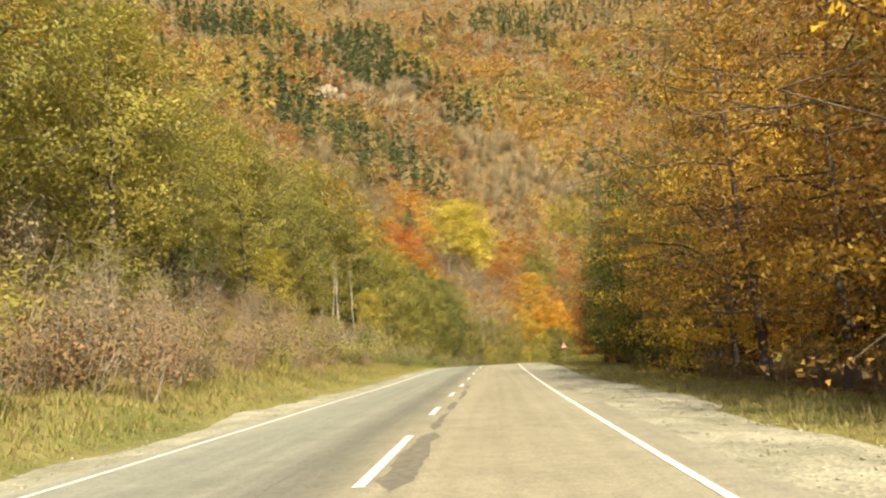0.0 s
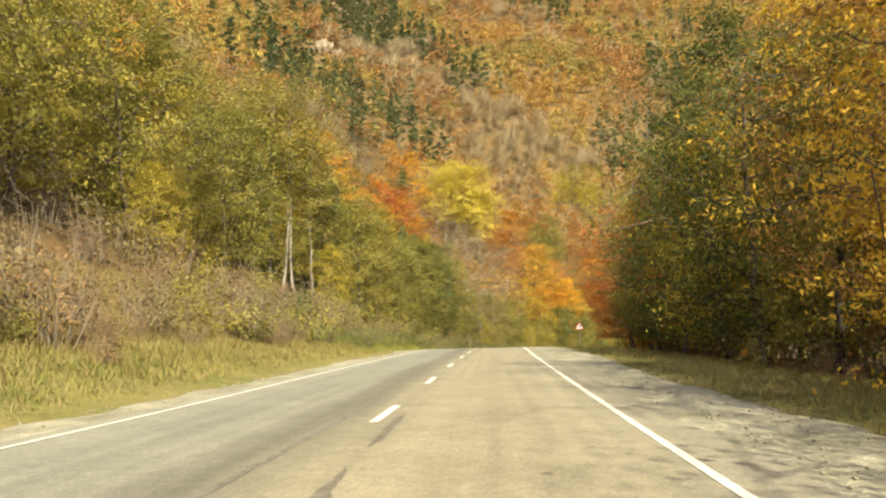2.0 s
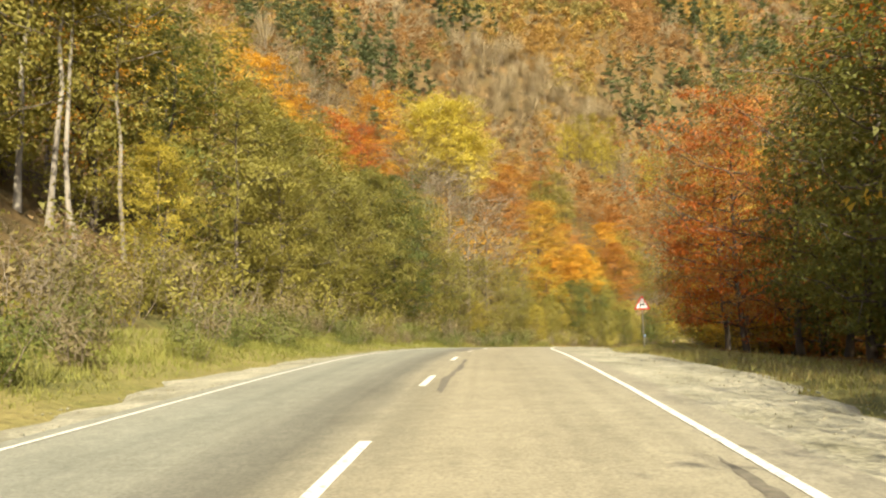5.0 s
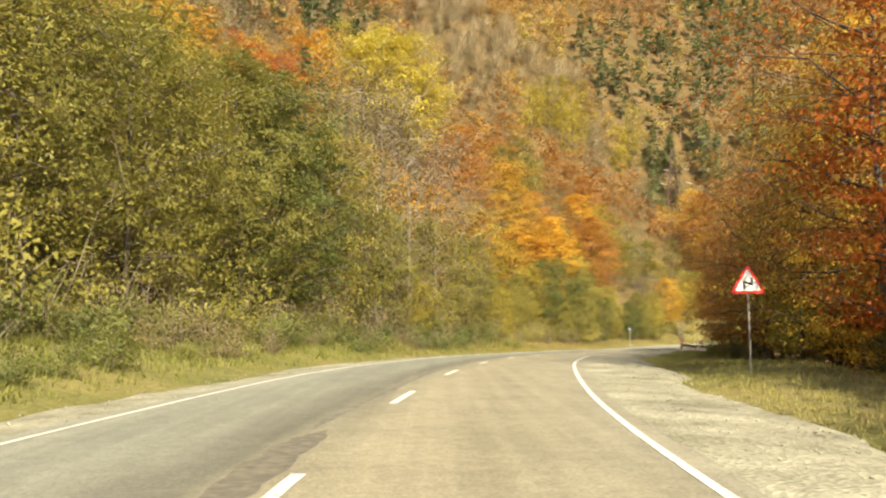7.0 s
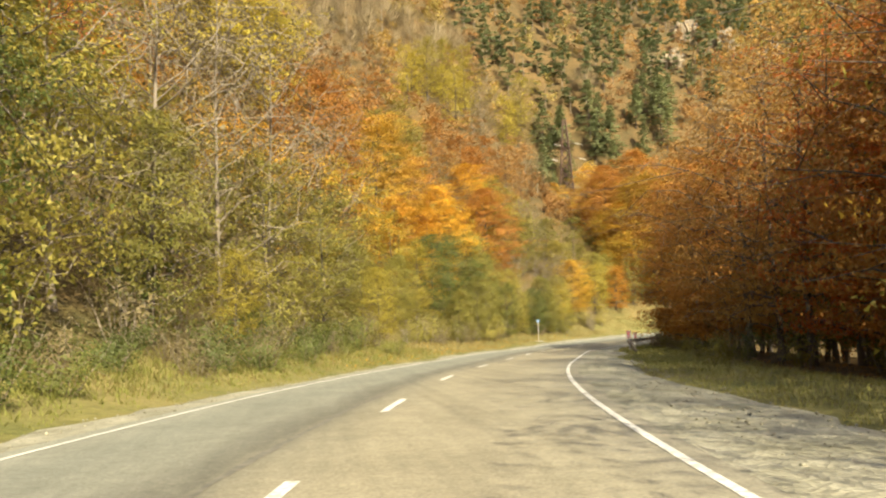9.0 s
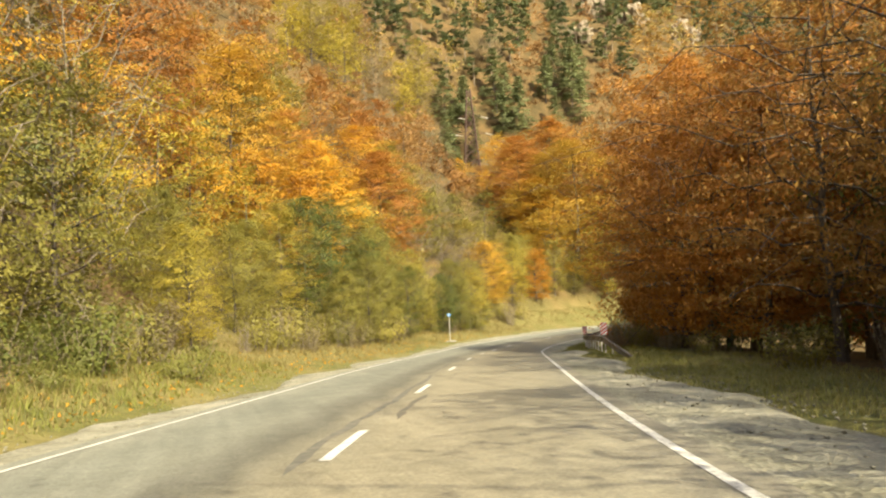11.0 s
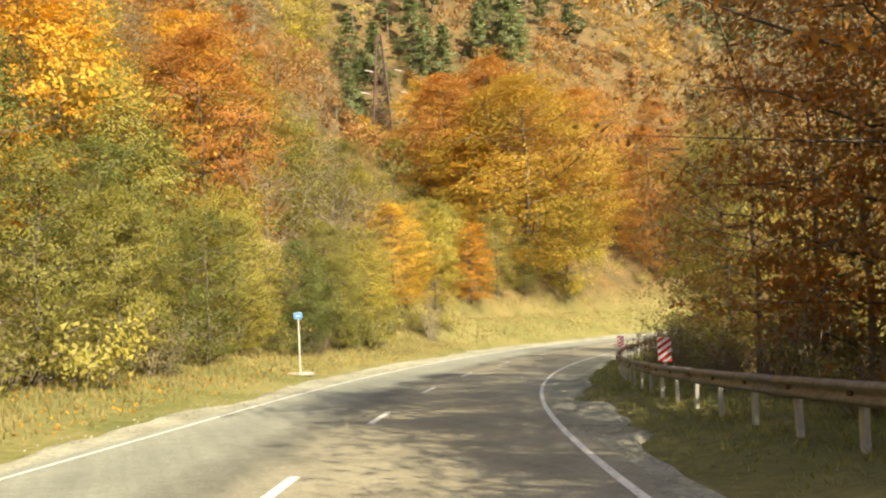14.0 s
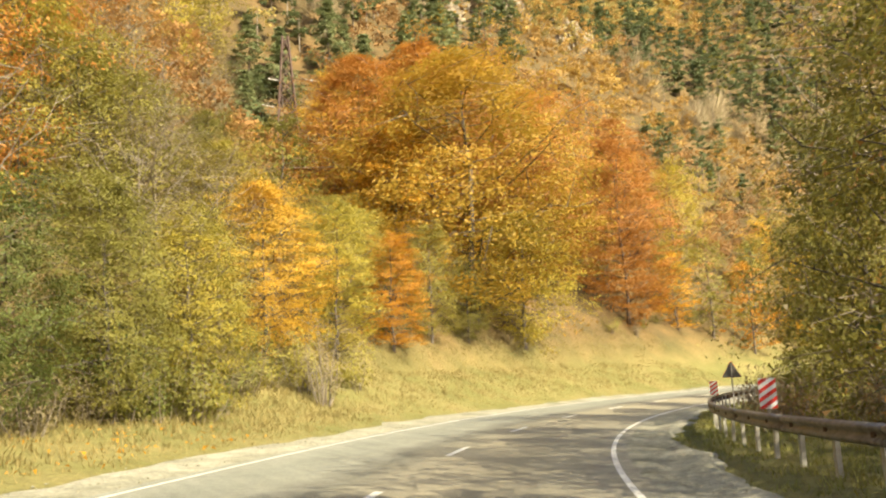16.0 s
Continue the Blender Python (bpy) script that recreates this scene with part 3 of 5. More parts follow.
near_and_far("brown", "beech_tree", "brown", 61, 2, 13, 4.0, 1.4, 34, 34, 0.125, "brown half-bare autumn beech with layered boughs", flat=0.22, up=0.2, cover=0.8, skin=4, fill=0.6)
near_and_far("bare", "bare_tree", "dry", 71, 2, 11, 2.6, 0.5, 40, 7, 0.15, "nearly leafless grey-brown tree on the slope", flat=0.9, bark=TWIG, thick=0.11, up=0.9, skin=2, fill=0)
for kind, name, leaves, seed, tall, crown, label, flat in (("gold", "beech_tree", "amber", 146, 13, 3.9, "large golden beech on the sunny mound", 0.5), ("orange", "beech_tree", "tawny", 141, 12, 3.5, "golden orange beech with layered boughs", 0.3),
                                                           ("rust", "beech_tree", "rust", 151, 12, 3.6, "rust-brown beech beside the golden one", 0.24), ("olive", "roadside_tree", "olive", 121, 11, 2.9, "olive-yellow young tree with fine leaves", 0.5),
                                                           ("green", "alder_tree", "green", 111, 11, 3.0, "dense green alder at the foot of the bank", 0.5)):
    KINDS[kind + "_fine"] = [broad_tree(name, leaves, seed, tall, crown, 0.3, 32, 62, 0.12, label=label, flat=flat, up=0.24, skin=14 if leaves in ("amber", "rust", "tawny") else 9)]
KINDS["aspen"] = [broad_tree("aspen_tree", "lemon", 161, 20, 3.6, 8.5, 34, 34, 0.24, label="tall pale-stemmed aspen with a bright yellow top", bark=BARK_PALE, thick=0.2, skin=6, up=0.8, fill=0.7)]
KINDS["birch"] = [broad_tree("birch_tree", "olive", 77 + i, 15, 2.4, 8.0, 18, 22, 0.20, label="tall pale-trunked birch with thin olive leaves", bark=BARK_PALE, thick=0.12, lean=0.03 * i - 0.02, skin=0, fill=0) for i in range(2)]
KINDS["pine"] = [pine_tree("pine_tree", 81 + i, 11 + 2 * i, 3.3, 2.2, label="dark green pine on the mountainside") for i in range(2)]
KINDS["bush"] = [bush("bush", "olive", 91, 2.2, 1.4, 11, 14, 0.14, label="olive-leaved bush at the foot of the bank"), bush("bush", "dry", 92, 1.9, 1.3, 14, 8, 0.13, 0.2, label="dry brown twiggy bush on the bank"),
                 bush("bush", "green", 93, 2.4, 1.5, 11, 14, 0.14, label="green-leaved bush at the foot of the bank"), bush("bush", "dry", 94, 1.6, 1.2, 16, 6, 0.13, 0.2, label="dry straw-brown weeds and twigs on the bank"),
                 bush("bush", "dry", 95, 2.4, 0.9, 20, 4, 0.12, 0.4, label="tall dry reddish-brown weeds on the bank"), bush("bush", "dry", 96, 1.6, 1.5, 11, 16, 0.12, label="brown-leaved bush under the trees"),
                 bush("bush", "olive", 97, 1.8, 1.6, 12, 14, 0.14, label="spreading olive-leaved bush on the bank")]
KINDS["weed"] = [bush("weed_clump", "weed", 181, 2.0, 1.0, 24, 9, 0.10, 0.3, label="tall dry reddish-brown weeds on the bank"), bush("weed_clump", "weed", 182, 1.5, 1.2, 24, 10, 0.10, 0.3, label="tangled dry brown weeds on the bank")]
KINDS["shrub"] = [bush("bush", "green", 191, 1.7, 1.3, 12, 26, 0.12, label="low green shrub at the road's edge"), bush("bush", "green", 192, 1.3, 1.5, 12, 26, 0.11, label="spreading green weeds at the road's edge"),
                  bush("bush", "dry", 193, 1.4, 1.2, 12, 16, 0.11, 0.2, label="low reddish-brown shrub on the bank")]
USED = set()


def plant(kind, i, x, y, scale=1.0, wide=1.0, sink=0.15, turn=None):
    proto = KINDS[kind][i % len(KINDS[kind])]
    a = rng.uniform(0, 360) if turn is None else turn
    z = float(height(np.array([x]), np.array([y]))[0]) - sink
    m = pose(x, y, z, rng.uniform(-3, 3), rng.uniform(-3, 3), a)
    if (kind, i % len(KINDS[kind])) not in USED:
        USED.add((kind, i % len(KINDS[kind])))
        ob = proto
        ob.matrix_basis = m
    else:
        ob = copy_thing(proto, m)
    ob.scale = (scale * wide, scale * wide, scale)
    return ob


rng = np.random.default_rng(4)


UNDERGROWTH = {}


def undergrowth(proto, m):
    """Adds a copy of a bush to the joined brush."""
    a = np.array(m)
    for child in proto.children:
        me = child.data
        v = np.empty(len(me.vertices) * 3, np.float32); me.vertices.foreach_get("co", v)
        f = np.empty(len(me.loops), np.int32); me.loops.foreach_get("vertex_index", f)
        free = me.attributes.get("custom_normal")
        nn = None
        if free:
            nn = np.empty(len(v), np.float32); free.data.foreach_get("vector", nn)
            nn = nn.reshape(-1, 3) @ a[:3, :3].T
            nn /= np.linalg.norm(nn, axis=1)[:, None] + 1e-9
        key = me.materials[0].name
        UNDERGROWTH.setdefault(key, [me.materials[0], []])[1].append((v.reshape(-1, 3) @ a[:3, :3].T + a[:3, 3], f.reshape(-1, len(me.polygons[0].vertices)), nn))


def roadside(y0, y1, step, d0, d1, kinds, lo=0.8, hi=1.15, wide=1.0, brush=False):
    y = y0
    while y < y1:
        p = on_road(np.array([s_at(y)]), np.array([rng.uniform(d0, d1)]))[0]
        kind, i, k = kinds[int(rng.integers(len(kinds)))], int(rng.integers(8)), rng.uniform(lo, hi)
        if brush:
            z = float(height(p[:1], p[1:2])[0]) - 0.15
            undergrowth(KINDS[kind][i % len(KINDS[kind])], pose(p[0], p[1], z, 0, 0, rng.uniform(0, 360)) @ Matrix.Scale(k, 4))
        else:
            plant(kind, i, p[0], p[1], k, wide)
        y += step * rng.uniform(0.7, 1.3)


def row(*trees):
    """Trees one by one: distance up the road, to its left, kind, size."""
    for i, (y, d, kind, size) in enumerate(trees):
        p = on_road(np.array([s_at(y)]), np.array([d]))[0]
        plant(kind, i, p[0], p[1], size)


# left side: first rank
row((14, 17, "green", 1.2), (20, 16, "green", 1.1), (27, 18, "green", 1.3), (33, 15.5, "olive", 0.95), (39, 17, "olive", 1.25), (44, 15, "olive", 1.1), (49, 18, "olive", 1.2), (54, 16, "olive", 0.8), (59, 18, "olive", 1.0), (64, 18.5, "olive", 1.15), (69.5, 14.6, "yellow", 0.5), (72, 17.5, "olive", 1.15), (77, 18, "olive", 1.15), (81, 17.5, "yellow", 0.62), (86, 17, "olive", 1.1), (91, 18.5, "green", 1.05))
row((98, 19.5, "olive", 1.3), (102, 13.5, "yellow", 0.55), (104, 18, "olive", 1.25), (108, 13, "olive", 0.95), (112, 12, "olive", 0.8), (116, 13, "olive_fine", 1.05), (120, 12, "olive", 0.95), (124, 12.5, "olive", 0.85), (128.5, 12, "olive_fine", 1.1), (132.5, 11.8, "green_fine", 1.15), (136.5, 12, "olive", 1.0), (140.5, 12.5, "bare", 1.2), (143.5, 11, "olive", 0.75), (146, 12.5, "bare", 1.35), (148, 10.2, "yellow", 0.36), (150, 12, "bare", 1.3), (153, 11, "olive", 0.8), (156.5, 12.5, "bare", 1.25), (160, 11, "olive", 0.75), (163.5, 12, "bare", 1.0), (166, 9.5, "yellow", 0.42), (169, 11.5, "olive", 0.45), (172, 13, "olive_fine", 0.5), (176, 11.5, "olive", 0.45))
row((181, 12.5, "olive_fine", 0.52), (185.5, 12.5, "yellow", 0.62), (190, 12.5, "green_fine", 0.78), (195, 13, "green", 0.72), (199, 11.5, "green", 0.66), (203, 12.5, "olive_fine", 0.7), (207, 11, "olive", 0.66), (211, 11.5, "bare", 0.75), (215, 10.5, "olive_fine", 0.62), (219.5, 11, "olive_fine", 0.6), (223, 12.5, "bare", 0.7))
row((187, 9.2, "olive_fine", 0.42), (192.5, 9.0, "olive", 0.5), (197, 9.4, "olive_fine", 0.52), (201.5, 9.0, "green", 0.48), (205, 9.6, "olive_fine", 0.55), (209.5, 9.0, "green_fine", 0.5), (213, 8.8, "olive", 0.46), (217, 9.2, "yellow", 0.5))
# birches with bare pale stems
for x, y, k in ((-10.5, 97.5, 1.15), (-11.7, 97.3, 1.2), (-12.7, 96.7, 1.25), (-14.6, 98.2, 1.1), (-9.4, 99.4, 1.05)):
    plant("birch", int(k * 100), x, y, k)
# left side: wood behind
roadside(10, 67.8, 3.2, 20, 28, ["green_back", "olive_back", "olive_back", "yellow_back"], 0.75, 1.0)
roadside(67.8, 97.9, 3.2, 24, 30, ["green_back", "olive_back", "green_back", "yellow_back"], 0.9, 1.25)
roadside(96.4, 130, 3.2, 15, 22, ["olive_back", "green_back", "bare_back", "yellow_back", "olive_back"], 0.9, 1.2)
roadside(180.5, 218.9, 3.6, 15, 20, ["yellow_back", "orange_back", "rust_back", "yellow_back"], 0.65, 0.85)
roadside(134, 162, 3.6, 15, 21, ["bare_back", "olive_back", "bare_back", "yellow_back"], 0.7, 0.9)
roadside(162, 182, 3.2, 15, 20, ["olive_back", "yellow_back", "bare_back"], 0.4, 0.55)
roadside(41.7, 128, 4.0, 23, 33, ["olive_back", "yellow_back", "orange_back", "bare_back", "olive_back"], 0.8, 1.1)
# landmarks on the slope
for kind, i, x, y, scale, wide in (("aspen", 0, 1.0, 199.5, 1.2, 1.0), ("aspen", 0, -2.6, 197.0, 1.08, 1.0), ("aspen", 0, 4.0, 201.5, 1.0, 1.0), ("bare", 0, 0.7, 181.7, 1.2, 1.1), ("bare", 1, -3.5, 178.2, 1.25, 1.1), ("orange_fine", 0, 15.4, 198.4, 1.3, 1.0), ("rust_fine", 0, 30.2, 212.5, 1.1, 1.0), ("rust", 1, 21.5, 208.5, 1.0, 1.0), ("rust", 0, 8.2, 184.5, 1.4, 0.9), ("red", 0, -10.6, 184.7, 1.1, 1.0), ("red_back", 0, -14.4, 180, 1.0, 1.0), ("olive", 0, 25.4, 199.3, 0.85, 1.0), ("orange", 1, 22.8, 201.1, 0.95, 1.0)):
    plant(kind, i, x, y, scale, wide)
for kind, i, x, y, scale, wide in (("gold_fine", 0, 62.7, 236.1, 1.5, 1.5), ("rust_fine", 0, 64.5, 246, 1.5, 1.2), ("rust_fine", 0, 57, 243.5, 1.15, 1.1), ("rust_fine", 0, 76.5, 249, 1.45, 1.2), ("orange", 0, 57.7, 238.7, 0.9, 1.1), ("rust", 1, 73.3, 244.3, 1.05, 1.1), ("yellow", 0, 66.2, 235.2, 0.9, 1.2), ("bare", 0, 57.4, 232.4, 0.64, 1.0), ("olive", 1, 59.9, 232.1, 0.48, 1.0), ("rust_fine", 0, 83.5, 244.6, 1.45, 0.85), ("yellow", 1, 98, 253.6, 1.15, 1.0), ("olive", 1, 91.7, 248, 0.6, 0.9), ("rust", 1, 93.7, 257.2, 1.15, 1.0), ("orange_fine", 0, 43.0, 218.6, 0.62, 1.15), ("yellow", 0, 42.4, 222.8, 0.66, 1.1), ("yellow", 1, 47.2, 221.8, 0.62, 1.05), ("orange", 1, 52.0, 226.2, 0.5, 1.05), ("olive", 0, 56.1, 229.9, 0.66, 0.85), ("yellow", 1, 34.5, 221.5, 0.8, 1.1), ("bare", 0, 37.6, 211.9, 0.8, 1.0), ("olive_fine", 0, 48.7, 226.5, 0.60, 1.05)):
    plant(kind, i, x, y, scale, wide)
for kind, i, x, y, scale, wide in (("olive_fine", 1, 51.6, 229.3, 0.55, 1.0), ("olive_fine", 0, 42.9, 230.3, 0.6, 1.1), ("bare", 1, 38.4, 225, 0.8, 1.0), ("olive", 1, 36.1, 221.4, 0.72, 1.0), ("yellow", 1, 32.6, 224.8, 0.9, 1.0), ("orange", 0, 30.4, 224.2, 0.95, 1.0), ("bare", 0, 39.5, 223.8, 0.7, 1.0)):
    plant(kind, i, x, y, scale, wide)
roadside(272.7, 327, 4.0, 10.5, 14, ["olive_back", "yellow_back", "rust_back", "orange_back"], 0.55, 0.85)
# right side: first rank
row((12, -14.2, "gold", 1.16), (18, -13.7, "gold", 1.21), (24, -12.7, "brown", 1.16), (29, -11.9, "gold", 1.21), (35, -11.7, "brown", 1.10), (41, -11.3, "brown", 1.21), (46, -11.5, "gold", 1.10), (52, -12.6, "brown", 1.10), (58, -12.4, "olive", 1.05), (64, -12.0, "green", 1.20), (69, -11.8, "yellow", 1.00), (74.5, -12.2, "green", 1.26), (80.5, -12.4, "green", 1.15), (85.5, -14.8, "red", 1.15), (92, -13, "green", 1.10), (98, -14, "olive", 1.05), (103.5, -15, "green", 1.10))
row((109, -14.6, "brown", 1.12), (115, -13.2, "red", 1.15), (121.5, -12.9, "brown", 1.1), (127, -15.0, "gold", 1.05), (132, -13.6, "olive", 1.15), (137, -13.0, "brown", 1.10), (142.5, -14.2, "rust", 1.00), (147.5, -14.0, "red", 1.05), (153, -12.6, "brown", 1.10), (158.5, -12.4, "brown", 1.05), (164, -12, "brown", 1.05), (170, -11.6, "rust", 0.95), (175.5, -10.6, "rust", 1.05), (181, -10.4, "rust", 1.15), (186.5, -10.6, "brown", 1.12), (191.5, -11.0, "rust", 1.05), (196.5, -11.8, "bare", 1.15), (200, -11.6, "brown", 0.85), (204.5, -10.4, "brown", 0.85), (208.5, -9.8, "olive", 0.82))
row((213.5, -9.8, "olive", 0.92), (218.5, -11.4, "bare", 1.15), (223.5, -10.6, "olive", 0.9), (229.1, -10.4, "yellow", 0.8), (237.3, -9.6, "olive", 0.80), (247.5, -9.6, "green", 0.75), (262.1, -10, "olive", 0.80))
roadside(8.1, 116.7, 3.9, -20, -16.5, ["brown_back", "rust_back", "green_back", "brown_back", "gold_back"], 0.95, 1.2)
roadside(116.7, 148.7, 3.2, -22, -18, ["brown_back", "rust_back", "green_back", "brown_back"], 0.85, 1.1)
roadside(144.5, 187, 2.8, -19, -15, ["brown_back", "rust_back", "green_back", "rust_back"], 0.9, 1.15)
roadside(155.3, 187, 2.8, -20, -16, ["rust_back", "green_back", "brown_back"], 0.8, 1.05)
roadside(182, 198, 1.7, -17.5, -13.5, ["brown_back", "rust_back", "green_back", "brown_back"], 0.9, 1.15)
roadside(216, 277.6, 4.2, -18, -14, ["bare_back", "olive_back", "brown_back"], 0.85, 1.1)
# taller deep rank, added to shade the wood in front of it
roadside(8.1, 187, 4.4, -25, -19.5, ["brown_back", "rust_back", "gold_back", "rust_back"], 1.15, 1.45)
# brush at the feet of the trees
roadside(66, 104, 1.7, 11.0, 15.0, ["bush", "weed", "bush"], 0.8, 1.35)
roadside(13.9, 36, 1.1, 7.8, 12, ["weed", "weed", "bush"], 0.7, 1.2)
roadside(36, 69.3, 1.3, 8.0, 14, ["bush", "bush", "weed"], 0.6, 1.1)
roadside(23.4, 50.6, 1.6, 9, 13, ["weed", "bush"], 0.8, 1.2, brush=True)
roadside(15.8, 67.8, 2.4, 13, 18, ["bush"], 1.0, 1.7, brush=True)
roadside(62, 96, 1.6, 7.8, 10.5, ["bush"], 0.6, 1.0)
roadside(96, 160.1, 1.6, 8.0, 10.5, ["shrub"], 0.6, 1.0)
roadside(67.8, 160.1, 2.0, 9.5, 12, ["bush"], 0.9, 1.4, brush=True)
roadside(157.7, 225, 1.6, 8.2, 10.5, ["bush"], 0.5, 1.0)
roadside(213.5, 227, 1.4, 7.8, 10.5, ["bush"], 0.7, 1.2)
roadside(175.1, 196.6, 1.8, 8.0, 10.5, ["bush"], 0.7, 1.1)
roadside(230.5, 300.2, 2.6, 12.5, 15.5, ["bush"], 0.35, 0.7, brush=True)
roadside(13.9, 69.3, 1.5, 6.8, 9.5, ["weed", "weed", "bush"], 0.42, 0.8)
roadside(70, 160, 2.3, 6.6, 8.6, ["shrub"], 0.4, 0.85)
roadside(21.6, 97.9, 3.5, -17, -13, ["bush"], 0.6, 1.1, brush=True)
roadside(14, 60, 1.5, -12.5, -9.6, ["weed", "bush", "weed"], 0.35, 0.7, brush=True)
roadside(122.8, 148.7, 3.5, -17, -13, ["bush"], 0.6, 1.1, brush=True)
roadside(148.7, 268.5, 2.5, -12, -7.5, ["bush"], 0.5, 0.9, brush=True)
# dense brush behind the rail, added to darken the bright grass there
roadside(184, 240, 0.9, -10.5, -7.0, ["weed", "bush", "bush"], 0.5, 0.95, brush=True)


for mat, pieces in UNDERGROWTH.values():
    v, f = joined([(a, b) for a, b, _ in pieces])
    nn = None if pieces[0][2] is None else np.concatenate([c for _, _, c in pieces])
    tagged(mesh_object("undergrowth", v, f, mat, None, nn is not None, nn), "tangled brown and olive brush under the trees", "undergrowth", kind="stuff")

# ---- the wooded mountainside: far too many trees to count ----
FAR_HAZED = {}
for kind, colours in {"bare": [(0.34, 0.25, 0.13), (0.42, 0.32, 0.17), (0.50, 0.395, 0.22), (0.58, 0.47, 0.27)], "rust": [(0.20, 0.10, 0.032), (0.32, 0.15, 0.034), (0.44, 0.21, 0.042), (0.52, 0.28, 0.055)],
                      "orange": [(0.32, 0.17, 0.034), (0.43, 0.235, 0.036), (0.52, 0.305, 0.045), (0.58, 0.38, 0.06)], "olive": [(0.18, 0.165, 0.045), (0.29, 0.245, 0.052), (0.40, 0.32, 0.062), (0.52, 0.40, 0.07)],
                      "yellow": [(0.36, 0.26, 0.045), (0.44, 0.33, 0.055), (0.53, 0.41, 0.065), (0.62, 0.50, 0.09)], "pine": [(0.06, 0.085, 0.03), (0.10, 0.125, 0.042), (0.15, 0.175, 0.058), (0.21, 0.225, 0.078)]}.items():
    # distance haze mixed into the leaf colours: pale tan, grey-green for the pines
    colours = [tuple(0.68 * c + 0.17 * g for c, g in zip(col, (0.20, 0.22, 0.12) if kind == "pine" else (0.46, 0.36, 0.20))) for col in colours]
    FAR_HAZED[kind] = leaf_material("far_" + kind, colours, 0.65, 0.12, 0.30, 0.62, -0.02, 0.12, True, 0.36)
    t = FAR_HAZED[kind].node_tree
    b = t.nodes["Principled BSDF"]
    clumps = noise_at(t, 1.3, 6.0, rough=0.75)
    col = b.inputs["Base Color"].links[0].from_socket
    t.links.new(mix(t, 0.9, col, ramp(t, clumps, (0.34, (0.76, 0.74, 0.71)), (0.64, (1.0, 1.0, 1.0))), "MULTIPLY"), b.inputs["Base Color"])


def far_wood(name, colour, per, size, spots, label, rng, tall=7.0, wide=2.3, cone=False, bare=False):
    """Many crowns in one mesh, each of loose clumps of leaves; bare ones of twigs."""
    x, y, k = spots[:, 0], spots[:, 1], spots[:, 2]
    z = height(x, y)
    n = len(x)
    slim = rng.uniform(0.75, 1.25, (n, 1))
    phase = rng.uniform(0, 6, (n, 1))

    def girth(q, a):
        if cone:
            tier = 0.74 + 0.26 * np.cos(q * 34 + phase[:, :1].reshape((n,) + (1,) * (q.ndim - 1)))
            return (1 - q) ** 0.8 * tier * np.clip(q * 7, 0.25, 1) + 0.03
        ph = phase.reshape((n,) + (1,) * (q.ndim - 1))
        lump = 1 + 0.16 * np.sin(3 * a + 6 * q + ph) + 0.10 * np.sin(5 * a - 9 * q + 2 * ph)
        return np.sqrt(np.clip(1 - ((q - 0.44) / 0.57) ** 2, 0.02, 1)) * lump

    foot = 0.22 if cone else 0.05
    place = np.stack([x, y, z], 1)[:, None]
    lean = rng.normal(0, 0.07, (n, 1, 2))
    each = per if bare else min(18, max(4, per // 8))
    clumps = per if bare else max(4, per // each)
    a = rng.uniform(0, 6.283, (n, clumps))
    q = rng.uniform(0.02, 1, (n, clumps)) ** (1.25 if cone else 0.9)
    R = wide * slim * girth(q, a) * (rng.uniform(0.84, 1.14, (n, clumps)) if bare else rng.uniform(0.25, 0.95, (n, clumps)) ** 0.6)
    p = np.stack([np.cos(a) * R, np.sin(a) * R, tall * (foot + (1 - foot) * q)], -1)
    p[..., :2] += lean * p[..., 2:]
    mid = np.stack([x, y, z + (0.0 if cone else 0.1) * tall * k], 1)
    p = p * k[:, None, None] + place
    if bare:
        root = place + np.array([0, 0, 0.25 * tall]) * k[:, None, None]
        w = np.cross(p - root, rng.normal(0, 1, p.shape)); w /= np.linalg.norm(w, axis=2)[..., None] + 1e-6
        w *= 0.09 * size
        start = root + (p - root) * 0.45
        v = np.stack([start - w, start + w, p + (p - root) * 0.12], 2).reshape(-1, 3)
        f = np.arange(len(v)).reshape(-1, 3)
        nn = np.repeat((p - root).reshape(-1, 3), 3, axis=0)
        nn = nn / (np.linalg.norm(nn, axis=1)[:, None] + 1e-6)
    else:
        v, f, nn = leaf_cloud(p.reshape(-1, 3), each, (0.12 if cone else 0.19) * wide, size, rng, 0.25 if cone else 0.65, (0.5, 0.8), np.repeat(mid, clumps, axis=0), 1.3, 0.55)
    which = rng.uniform(0, 1, n)
    tones = np.repeat(which, len(v) // n)
    ob = mesh_object(name, v, f, FAR_HAZED[colour], None, True, nn)
    tone = ob.data.attributes.new("tree", "FLOAT", "POINT")
    tone.data.foreach_set("value", tones.astype(np.float32))
    if cone or bare:
        STEMS.append((x, y, z, k * tall * (0.62 if bare else 0.5)))
    return tagged(ob, label, "woodland", kind="stuff")


STEMS = []


ROCKS = [(112, 322, 4.5, 4.2), (121, 318, 3.6, 3.6), (102, 310, 3.0, 3.0), (134, 317, 4.0, 4.4), (-49, 302, 3.4, 3.4), (-44, 305, 2.6, 2.4)]


